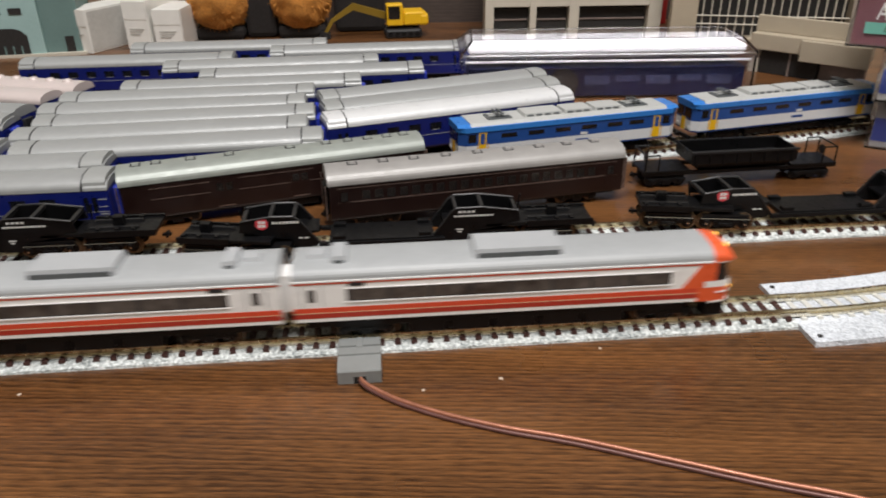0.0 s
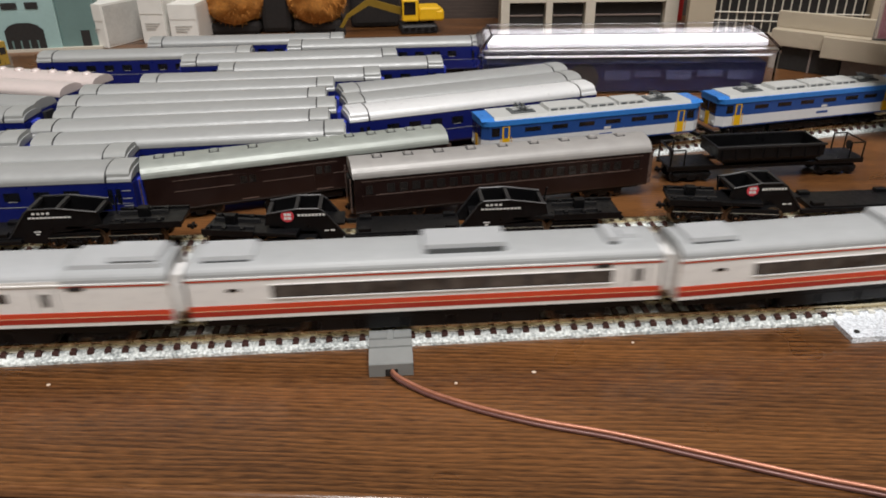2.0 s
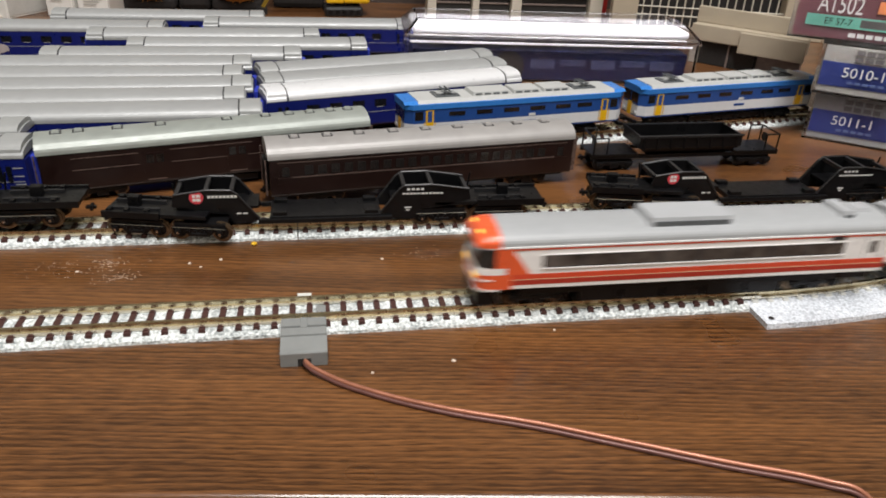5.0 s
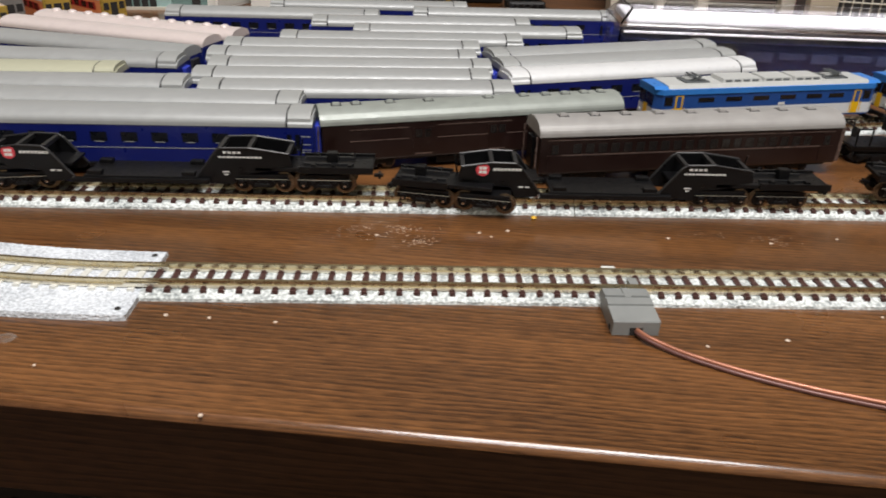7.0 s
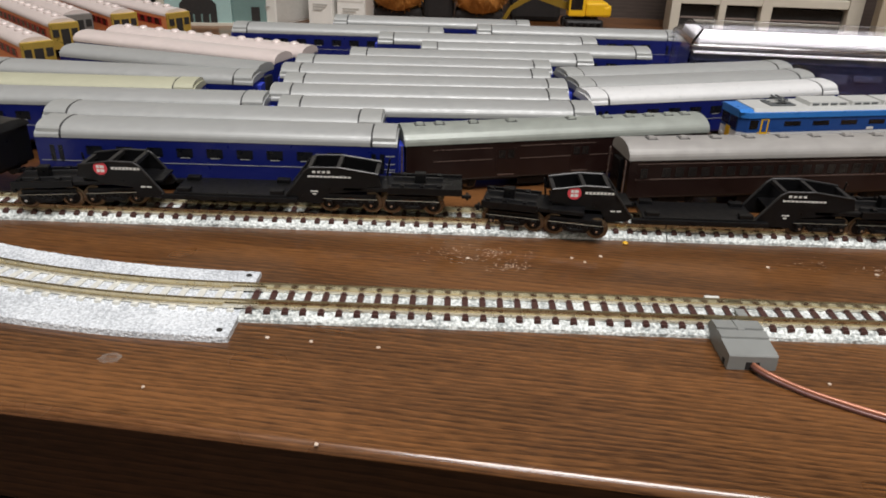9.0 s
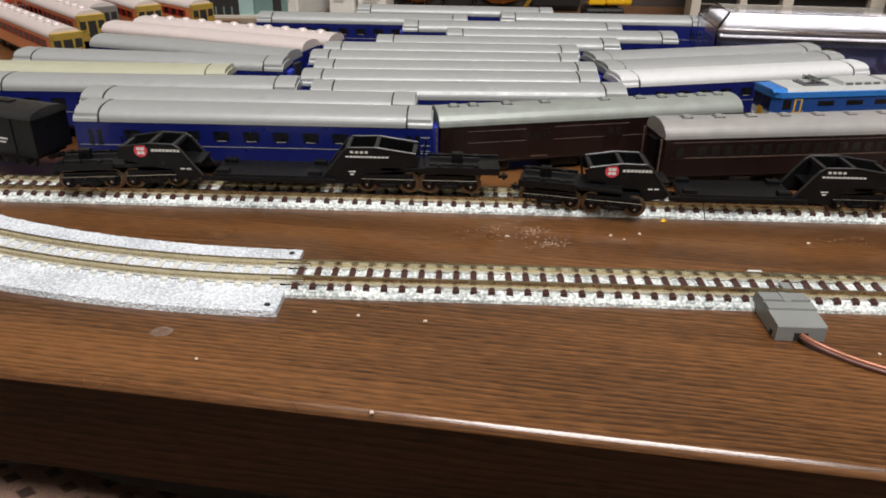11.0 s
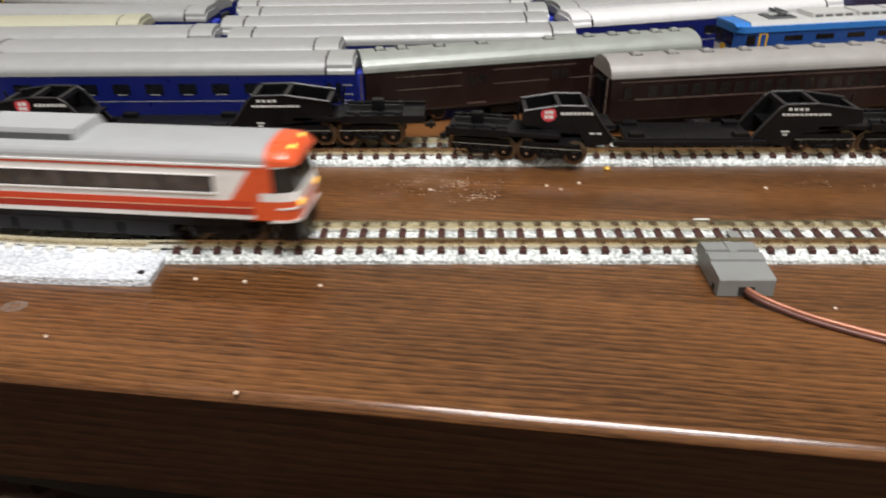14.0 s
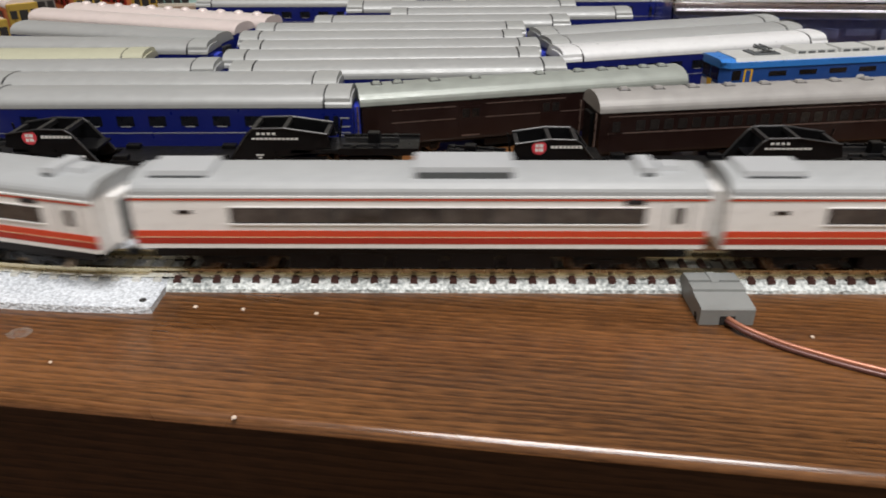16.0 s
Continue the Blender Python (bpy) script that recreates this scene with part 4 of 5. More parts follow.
# ---- electric locomotives ----
def locomotive(label):
    e = new("electric_locomotive")
    h = 58.0
    plan = [(-h, -6.8), (-h + 3.5, -9.4), (h - 3.5, -9.4), (h, -6.8), (h, 6.8), (h - 3.5, 9.4), (-h + 3.5, 9.4), (-h, 6.8)]
    grow = lambda d: [(x + (d if x > 0 else -d), y + (d if y > 0 else -d)) for x, y in plan]
    one("lower_body", lambda bm: prism(bm, plan, 7.8, 12.9, "z"), LOCO_WHITE, e)
    one("upper_body", lambda bm: prism(bm, plan, 12.9, 19.5, "z"), LOCO_NAVY, e)
    one("cornice", lambda bm: prism(bm, grow(0.35), 19.5, 21.9, "z"), LOCO_BLUE, e)
    one("sole_bar", lambda bm: prism(bm, grow(-0.1), 7.1, 7.8, "z"), LOCO_NAVY, e)
    roof = [(-8.6, 21.9), (-7.4, 23.3), (7.4, 23.3), (8.6, 21.9)]
    one("roof", lambda bm: prism(bm, roof, -h + 6, h - 6), LOCO_GREY, e)
    for s in (-1, 1):
        a, b = sorted((s * (h - 6.2), s * (h + 0.6)))
        one("cab_roof", lambda bm: prism(bm, [(-8.8, 21.9), (-6.6, 22.9), (6.6, 22.9), (8.8, 21.9)], a, b), LOCO_BLUE, e)
    for a, b in ((-24, -4), (-3, 12), (13, 28)):
        u = one("roof_hatch", lambda bm: box(bm, a, b, -5.8, 5.8, 23.2, 25.0, 0, 0.5), LOCO_GREY, e)
        n = int((b - a) / 5)
        for k in range(n):
            x = a + 1.5 + k * (b - a - 2) / n
            for s in (-1, 1):
                y0, y1 = sorted((s * 5.2, s * 5.75))
                one("grille", lambda bm: box(bm, x, x + 3.2, y0, y1, 23.6, 24.5), TRAIN_VENT, u)
    for cx in (-36, 37):
        p = one("pantograph", lambda bm: box(bm, cx - 6, cx + 6, -4.6, 4.6, 23.2, 23.9), TRAIN_VENT, e)
        for s in (-1, 1):
            for d in (-1, 1):
                one("arm", lambda bm: rod(bm, (cx + d * 5.0, s * 3.2, 24.0), (cx - d * 3.0, s * 2.4, 25.6), 0.3, 6), TRAIN_VENT, p)
        for d in (-1.2, 1.2):
            one("contact_strip", lambda bm: rod(bm, (cx + d, -4.6, 25.9), (cx + d, 4.6, 25.9), 0.4, 6), TRAIN_VENT, p)
        for s in (-1, 1):
            one("spring", lambda bm: rod(bm, (cx - 5, s * 1.4, 24.5), (cx + 5, s * 1.4, 24.5), 0.45, 6), LOCO_GREY, p)
    for s in (-1, 1):
        y0, y1 = sorted((s * 9.3, s * 9.52))
        for x in (-46.5, 46.5):
            d = one("cab_door", lambda bm: box(bm, x - 1.9, x + 1.9, y0, y1, 8.0, 19.0), YELLOW, e, "yellow cab door")
            one("door_window", lambda bm: box(bm, x - 1.1, x + 1.1, y0 - 0.06, y1 + 0.06, 13.4, 18.6), LOCO_NAVY, d)
            for k in (-3.2, 3.2):
                one("handrail", lambda bm: rod(bm, (x + k * 0.85, s * 9.7, 8.4), (x + k * 0.85, s * 9.7, 13.5), 0.2, 5), YELLOW, d)
            sx = 1 if x > 0 else -1
            one("cab_window", lambda bm: box(bm, x + sx * 5.2 - 2.0, x + sx * 5.2 + 2.0, y0, y1, 14.6, 18.6), DARK_GLASS, e)
        for x in (-33, -19, -5, 9, 23, 35):
            one("side_window", lambda bm: box(bm, x - 4.0, x + 4.0, y0, y1, 15.8, 17.8), DARK_GLASS, e)
        one("number_bar", lambda bm: box(bm, 2, 9, y0, y1, 10.0, 11.2), LOCO_NAVY, e)
        one("white_mark", lambda bm: box(bm, 4.5, 8.0, y0 * 1.002, y1 * 1.002, 13.2, 14.4), WHITE_PRINT, e)
    for s in (-1, 1):
        for y in (-3.4, 3.4):
            a, b = sorted((s * (h - 0.1), s * (h + 0.25)))
            one("windscreen", lambda bm: box(bm, a, b, y - 2.9, y + 2.9, 14.2, 19.2), DARK_GLASS, e)
            one("headlamp", lambda bm: rod(bm, (s * h, y * 1.5, 9.0), (s * (h + 0.6), y * 1.5, 9.0), 1.0, 10), LOCO_GREY, e)
        one("front_door", lambda bm: box(bm, min(s * h, s * (h + 0.3)), max(s * h, s * (h + 0.3)), -1.6, 1.6, 7.0, 13.8), YELLOW if s < 0 else LOCO_WHITE, e)
        one("step_board", lambda bm: box(bm, min(s * h, s * (h + 1.8)), max(s * h, s * (h + 1.8)), -8.2, 8.2, 3.6, 5.4, 0.2), BLACK, e)
        coupler(e, s * (h + 1), s, 4.6)
    for x in (-36, 0, 36):
        bogie(e, x, 0, BLACK_EDGE)
    one("tank", lambda bm: box(bm, -24, 24, -7.0, 7.0, 2.2, 5.0, 0.3), BLACK, e)
    return tagged(e, label, "model locomotive", "electric locomotives")


# ---- black freight wagons ----
def open_bogie(parent, x, deep=False):
    """Two spoked brass wheels held by a short black frame with bright axle ends."""
    def shape(bm):
        for s in (-1, 1):
            prism(bm, [(x - 9.6, 5.0), (x - 9.6, 4.3), (x - 5.6, 4.0), (x - 3.6, 1.9), (x + 3.6, 1.9), (x + 5.6, 4.0), (x + 9.6, 4.3), (x + 9.6, 5.0)], min(s * 6.6, s * 7.3), max(s * 6.6, s * 7.3), "y")
            box(bm, x - 2.6, x + 2.6, s * 7.6 - 0.5, s * 7.6 + 0.5, 2.3, 3.4, 0.2)
            for k in (-3.8, -1.3, 1.3, 3.8):
                rod(bm, (x + k, s * 7.2, 3.9), (x + k, s * 7.9, 3.9), 0.6, 8)
            for k in (-7.4, 7.4):
                box(bm, x + k - 1.0, x + k + 1.0, s * 7.4 - 0.5, s * 7.4 + 0.5, 2.2, 4.5, 0.2)
        box(bm, x - 9, x + 9, -6.4, 6.4, 5.0, 6.4)
    b = one("bogie_frame", shape, BLACK, parent)
    b = parent if deep else b
    # thin steel rods added to draw a glint along the black frame
    for s in (-1, 1):
        one("frame_edge", lambda bm: rod(bm, (x - 9.4, s * 7.35, 5.0), (x + 9.4, s * 7.35, 5.0), 0.16, 5), STEEL, b)
    for k in (-7.4, 7.4):
        def wheels(bm):
            for s in (-1, 1):
                ring = lambda r, y: [(x + k + r * math.cos(i * math.pi / 10), y, 3.1 + r * math.sin(i * math.pi / 10)) for i in range(20)]
                loft(bm, [ring(2.5, s * 5.0), ring(2.6, s * 5.7), ring(3.3, s * 5.7), ring(3.35, s * 5.0), ring(3.9, s * 4.9), ring(3.9, s * 4.4), ring(2.5, s * 4.4), ring(2.5, s * 5.0)], False)
        one("wheelset", wheels, BRASS, b)
        def discs(bm):
            for s in (-1, 1):
                rod(bm, (x + k, s * 4.5, 3.1), (x + k, s * 5.2, 3.1), 2.45, 16)
            rod(bm, (x + k, -5, 3.1), (x + k, 5, 3.1), 0.7, 6)
        one("wheel_disc", discs, BLACK, b)
        for s in (-1, 1):
            one("axle_end", lambda bm: rod(bm, (x + k, s * 7.8, 3.1), (x + k, s * 8.1, 3.1), 0.5, 8), STEEL, b)
    return b


def well_wagon(label, skew=0.0, lift=0.0, push=0.0):
    """Heavy-load wagon: low deck between two tall end frames; origin at rail top, middle."""
    w = new("well_wagon")
    one("deck", lambda bm: box(bm, -20, 20, -7.6, 7.6, 3.6, 5.6, 0.25), BLACK, w)
    for s in (-1, 1):
        one("deck_beam", lambda bm: box(bm, -24, 24, min(s * 6.6, s * 8.4), max(s * 6.6, s * 8.4), 3.2, 4.9, 0.2), BLACK, w)
        for x in (-16.5, 16.5):
            one("chock", lambda bm: box(bm, x - 2.4, x + 2.4, s * 5.6 - 1.4, s * 5.6 + 1.4, 5.5, 7.0, 0.2), BLACK, w)
    for d in (-1, 1):
        def f(x):
            return d * x
        tall = [(20.5, 3.2), (19.0, 4.6), (26.6, 14.8), (28.6, 16.2), (38.5, 16.4)] if d > 0 else [(25.0, 3.2), (23.6, 4.6), (31.0, 14.4), (33.0, 15.8), (41.5, 16.0)]
        for s in (-1, 1):
            y0, y1 = sorted((s * 5.6, s * 6.6))
            outline = tall + [(52.5, 14.4), (53.5, 10.0), (48.5, 9.4), (45.5, 8.0), (41.0, 7.2), (34.5, 6.6), (32.5, 2.6)]
            fr = one("side_frame", lambda bm: prism(bm, [(f(x), z) for x, z in outline], y0, y1, "y"), BLACK, w)
            yo = s * 6.65
            # ribs in lighter black draw the highlights along the frame's edge
            for (xa, za), (xb, zb) in zip(outline[1:5], outline[2:6]):
                one("edge_rib", lambda bm: rod(bm, (f(xa), yo, za), (f(xb), yo, zb), 0.38, 6), BLACK_EDGE, fr)
            if d < 0:
                one("round_mark", lambda bm: rod(bm, (-44.8, s * 6.5, 13.3), (-44.8, s * 6.76, 13.3), 2.4, 24), RED_PRINT, fr, "round red printed mark")
                for k in range(4):
                    one("mark_bar", lambda bm: box(bm, -46.1 + (k % 2) * 1.3, -45.0 + (k % 2) * 1.6, s * 6.75 - 0.05, s * 6.75 + 0.05, 11.9 + (k // 2) * 1.5, 13.0 + (k // 2) * 1.5), WHITE_PRINT, fr)
                for k in range(8):
                    one("print_bar", lambda bm: box(bm, -41.0 + k * 1.3, -40.0 + k * 1.3, s * 6.65 - 0.06, s * 6.65 + 0.06, 13.0, 13.9), WHITE_PRINT, fr)
                for k in range(2):
                    one("print_bar", lambda bm: box(bm, -31.5 + k * 2.2, -29.9 + k * 2.2, s * 6.65 - 0.06, s * 6.65 + 0.06, 6.6, 7.1), WHITE_PRINT, fr)
            else:
                for k in range(4):
                    one("print_bar", lambda bm: box(bm, 29.5 + k * 1.7, 30.6 + k * 1.7, s * 6.65 - 0.06, s * 6.65 + 0.06, 14.2, 15.0), WHITE_PRINT, fr)
                for k in range(11):
                    one("print_bar", lambda bm: box(bm, 27.8 + k * 1.4, 28.9 + k * 1.4, s * 6.65 - 0.06, s * 6.65 + 0.06, 12.6, 13.2), WHITE_PRINT, fr)
                one("print_bar", lambda bm: box(bm, 28.6, 31.2, s * 6.65 - 0.06, s * 6.65 + 0.06, 7.2, 7.6), WHITE_PRINT, fr)
                one("print_bar", lambda bm: box(bm, 29.2, 30.6, s * 6.65 - 0.06, s * 6.65 + 0.06, 6.2, 6.6), WHITE_PRINT, fr)
        for x, z in ((tall[3][0] - 0.2, tall[3][1] - 0.4), (tall[4][0], tall[4][1] - 0.4), (51.8, 13.8)):
            one("cross_beam", lambda bm: box(bm, min(f(x) - 0.7, f(x) + 0.7), max(f(x) - 0.7, f(x) + 0.7), -5.9, 5.9, z - 1.0, z + 0.4), BLACK_EDGE, w)
        a, b = sorted((f(24), f(52)))
        one("floor_plate", lambda bm: box(bm, a, b, -5.6, 5.6, 8.4, 9.2), BLACK, w)
        truck = w
        if d < 0 and skew:
            truck = one("truck", lambda bm: rod(bm, (-58, 0, 6.6), (-58, 0, 9.0), 3.0, 14), BLACK, w, "black truck swung out of line with the rails")
        tip = 76 if d < 0 else 82
        a, b = sorted((f(40), f(tip)))
        one("end_platform", lambda bm: box(bm, a, b, -6.6, 6.6, 7.8, 9.2, 0.2), BLACK, truck)
        for s in (-1, 1):
            a, b = sorted((f(56), f(tip)))
            one("platform_rail", lambda bm: box(bm, a, b, s * 7.2 - 0.5, s * 7.2 + 0.5, 7.6, 10.0), BLACK, truck)
            for x in (60, 67, 73):
                one("bracket", lambda bm: box(bm, min(f(x), f(x + 1.6)), max(f(x), f(x + 1.6)), s * 5.6 - 1.2, s * 5.6 + 1.2, 9.0, 10.6, 0.15), BLACK, truck)
        for y in (-3.4, 3.4):
            a, b = sorted((f(57), f(75)))
            one("platform_beam", lambda bm: box(bm, a, b, y - 0.5, y + 0.5, 9.2, 10.1), BLACK_EDGE, truck)
        one("brake_stand", lambda bm: box(bm, min(f(65), f(69)), max(f(65), f(69)), -1.6, 1.6, 9.0, 13.2, 0.3), BLACK, truck)
        one("end_stanchion", lambda bm: rod(bm, (f(54.5), 6.4, 9.0), (f(55.5), 6.4, 15.6), 0.4, 6), BLACK, truck)
        for x in (42.6, 64.6):
            open_bogie(truck, f(x), truck is not w)
        coupler(truck, f(tip), d, 4.6)
        if truck is not w:
            turn = pose(-58 * MM, push * MM, lift * MM, 0, 0, skew)
            truck.matrix_basis = turn @ pose(58 * MM, 0, 0)
    return tagged(w, label, "freight wagon", "black well wagons on the siding")


def hopper(label):
    w = new("hopper_wagon")
    def shell(bm):
        top, mid = [(-26, -9.2), (26, -9.2), (26, 9.2), (-26, 9.2)], [(-18, -4.5), (18, -4.5), (18, 4.5), (-18, 4.5)]
        inn = [(x * 0.965, y * 0.9) for x, y in top]
        low = [(x * 0.9, y * 0.8) for x, y in mid]
        rings = [[(x, y, 6.0) for x, y in mid], [(x, y, 11.5) for x, y in top], [(x, y, 17.0) for x, y in top], [(x, y, 17.0) for x, y in inn], [(x, y, 11.5) for x, y in inn], [(x, y, 7.0) for x, y in low]]
        loft(bm, rings)
    one("hopper_body", shell, BLACK, w)
    for s in (-1, 1):
        one("top_rim", lambda bm: box(bm, -26.6, 26.6, s * 9.2 - 0.5, s * 9.2 + 0.5, 16.3, 17.3), BLACK_EDGE, w)
        for k in range(8):
            x = -23.5 + k * 47 / 7
            one("rib", lambda bm: box(bm, x - 0.5, x + 0.5, min(s * 9.1, s * 9.7), max(s * 9.1, s * 9.7), 10.8, 16.5), BLACK, w)
        one("sole_bar", lambda bm: box(bm, -48, 48, s * 6.6 - 0.7, s * 6.6 + 0.7, 6.0, 7.6), BLACK, w)
    for d in (-1, 1):
        a, b = sorted((d * 25, d * 48))
        one("platform", lambda bm: box(bm, a, b, -7.6, 7.6, 7.4, 8.4, 0.2), BLACK, w)
        for y in (-7.2, 7.2):
            r = one("handrail", lambda bm: rod(bm, (d * 47, y, 8), (d * 47, y, 16), 0.4, 6), BLACK, w)
            one("top_bar", lambda bm: rod(bm, (d * 47, y, 16), (d * 40.5, y, 16), 0.4, 6), BLACK, r)
            one("inner_post", lambda bm: rod(bm, (d * 40.5, y, 16), (d * 40.5, y, 8), 0.4, 6), BLACK, r)
        one("end_rail", lambda bm: rod(bm, (d * 47, -7.2, 16), (d * 47, 7.2, 16), 0.4, 6), BLACK, w)
        one("brake_wheel", lambda bm: rod(bm, (d * 44, 0, 12.5), (d * 44.6, 0, 12.5), 2.2, 12), BLACK, w)
        bogie(w, d * 36, 0, BLACK_EDGE)
        coupler(w, d * 48, d, 4.8)
    return tagged(w, label, "freight wagon")


def van(label):
    w = new("covered_van")
    one("body", lambda bm: box(bm, -40, 40, -8.8, 8.8, 6.2, 20.4, 0.2), BLACK, w)
    roof = [(-9.3, 20.2)] + arch(9.3, 20.5, 23.6, 12, 2.1) + [(9.3, 20.2)]
    one("roof", lambda bm: prism(bm, roof, -40.6, 40.6), BLACK_EDGE, w)
    for s in (-1, 1):
        for x in (-30, -18, 18, 30):
            one("rib", lambda bm: box(bm, x - 0.4, x + 0.4, min(s * 8.7, s * 9.15), max(s * 8.7, s * 9.15), 6.4, 20.0), BLACK, w)
        d = one("sliding_door", lambda bm: box(bm, -10, 10, min(s * 8.75, s * 9.2), max(s * 8.75, s * 9.2), 6.8, 19.4), BLACK, w)
        one("print_bar", lambda bm: box(bm, 23, 27, min(s * 8.8, s * 8.92), max(s * 8.8, s * 8.92), 11.6, 12.2), WHITE_PRINT, w)
        one("print_bar", lambda bm: box(bm, 23, 26, min(s * 8.8, s * 8.92), max(s * 8.8, s * 8.92), 10.2, 10.8), WHITE_PRINT, w)
    one("roof_hatch", lambda bm: box(bm, 18, 24, -1.5, 1.5, 23.3, 24.1), BLACK, w)
    one("underframe", lambda bm: box(bm, -38, 38, -7, 7, 4.6, 6.4), BLACK, w)
    for x in (-25, 25):
        bogie(w, x, 0, BLACK_EDGE)
    for d in (-1, 1):
        coupler(w, d * 40, d, 4.8)
    return tagged(w, label, "freight wagon")


def railcar(label, end_mat=None):
    """Old orange railcar with a gold end."""
    c = new("orange_railcar")
    one("body", lambda bm: box(bm, -66, 66, -9.3, 9.3, 6.0, 20.8, 0.2), ORANGE_BODY, c)
    for s in (-1, 1):
        y0, y1 = sorted((s * 9.25, s * 9.4))
        one("window_band", lambda bm: box(bm, -60, 60, y0, y1, 13.5, 18.5), CRIMSON, c)
        for k in range(12):
            x = -56 + k * 10
            one("window", lambda bm: box(bm, x - 3, x + 3, y0 * 1.004, y1 * 1.004, 14, 18), DARK_GLASS, c)
    roof = [(-9.5, 20.6)] + arch(9.5, 20.9, 25.4, 14, 2.3) + [(9.5, 20.6)]
    one("roof", lambda bm: prism(bm, roof, -66, 66), PINK_LIT_ROOF, c)
    for k in range(9):
        x = -54 + k * 13.5
        one("ventilator", lambda bm: blob(bm, (x, 0, 25.6), 3.4, 3.0, 1.8, 0, 2), PINK_LIT_ROOF, c, smooth=True)
    for d in (-1, 1):
        a, b = sorted((d * 66, d * 68.5))
        e = one("gold_end", lambda bm: box(bm, a, b, -9.3, 9.3, 6.0, 23.0, 0.5), end_mat or BRASS_END, c, "dull grey end panel" if end_mat else "gold-coloured end panel")
        one("end_door", lambda bm: box(bm, min(d * 68.4, d * 68.7), max(d * 68.4, d * 68.7), -2.6, 2.6, 8, 19), HOLE_SHADE_AND_INK, e)
        for y in (-6, 6):
            one("end_window", lambda bm: box(bm, min(d * 68.4, d * 68.7), max(d * 68.4, d * 68.7), y - 2, y + 2, 14, 19), HOLE_SHADE_AND_INK, e)
    one("underframe", lambda bm: box(bm, -60, 60, -7, 7, 3.0, 6.2), BLACK, c)
    for x in (-44, 44):
        bogie(c, x)
    return tagged(c, label, "model railcar", "orange railcars")


# ---- display cases ----
def rim_case(name, w, d, h, label, lid=0.0):
    """Thin-walled clear box, open inside; origin at the middle of its base."""
    c = new(name)
    for x0, x1, y0, y1 in ((-w / 2, w / 2, -d / 2, -d / 2 + 1.2), (-w / 2, w / 2, d / 2 - 1.2, d / 2), (-w / 2, -w / 2 + 1.2, -d / 2 + 1.3, d / 2 - 1.3), (w / 2 - 1.2, w / 2, -d / 2 + 1.3, d / 2 - 1.3)):
        one("clear_side", lambda bm: box(bm, x0, x1, y0, y1, 0, h - lid), CLEAR, c).visible_shadow = False
    return c


# white for the painted reflection under the lid and for the inner rim
CASE_GLARE_AND_RIM = mat("case_tray", (0.70, 0.69, 0.71), 0.45, vary=0.08, scale=90)


def big_case():
    c = rim_case("display_case", 190, 52, 37, "", 9.0)
    def cover(bm):
        o, i = [(-95.6, -26.6), (95.6, -26.6), (95.6, 26.6), (-95.6, 26.6)], [(-88, -18), (88, -18), (88, 18), (-88, 18)]
        sh = lambda pts, k, z: [(x * k, y * k, z) for x, y in pts]
        loft(bm, [sh(o, 1, 27.0), sh(o, 1, 30.0), sh(i, 1, 38.0), sh(i, 0.985, 36.8), sh(o, 0.985, 29.0), sh(o, 0.985, 27.0)], False)
        box(bm, -86.5, 86.5, -17.4, 17.4, 36.9, 37.9)
    one("lid", cover, CLEAR, c).visible_shadow = False
    one("rim", lambda bm: [box(bm, -96.2, 96.2, s * 27.0 - 0.6, s * 27.0 + 0.6, 26.2, 28.2, 0.2) for s in (-1, 1)], glass("rim_plastic", (0.88, 0.87, 0.95), 0.10), c)
    one("insert", lambda bm: box(bm, -90, 90, -22, 22, 1.5, 20, 0.5), INSERT_BLUE, c, "dark blue card insert")
    one("insert_arch", lambda bm: rod(bm, (-28, -22.6, 10), (-28, -22.2, 10), 10, 24), HOLE_SHADE_AND_INK, c)
    for k in range(5):
        one("insert_bar", lambda bm: box(bm, -14 + k * 20, 2 + k * 20, -22.5, -22.1, 9 + (k % 2) * 2, 15), INSERT_PRINT, c)
    # no real foam: added white block imitates the light reflected by the lid
    one("foam", lambda bm: box(bm, -90, 90, -20, 20, 28.6, 33.5, 1.5), CASE_GLARE_AND_RIM, c, "pale added block painting the lid's white reflection")
    one("inner_rim", lambda bm: box(bm, -92, 92, -23.6, -22.4, 24.0, 25.4, 0.3), CASE_GLARE_AND_RIM, c)
    tagged(c, "long clear plastic display case with a dark blue insert", "display case")
    place(c, 157, 300, 0, -4.0)


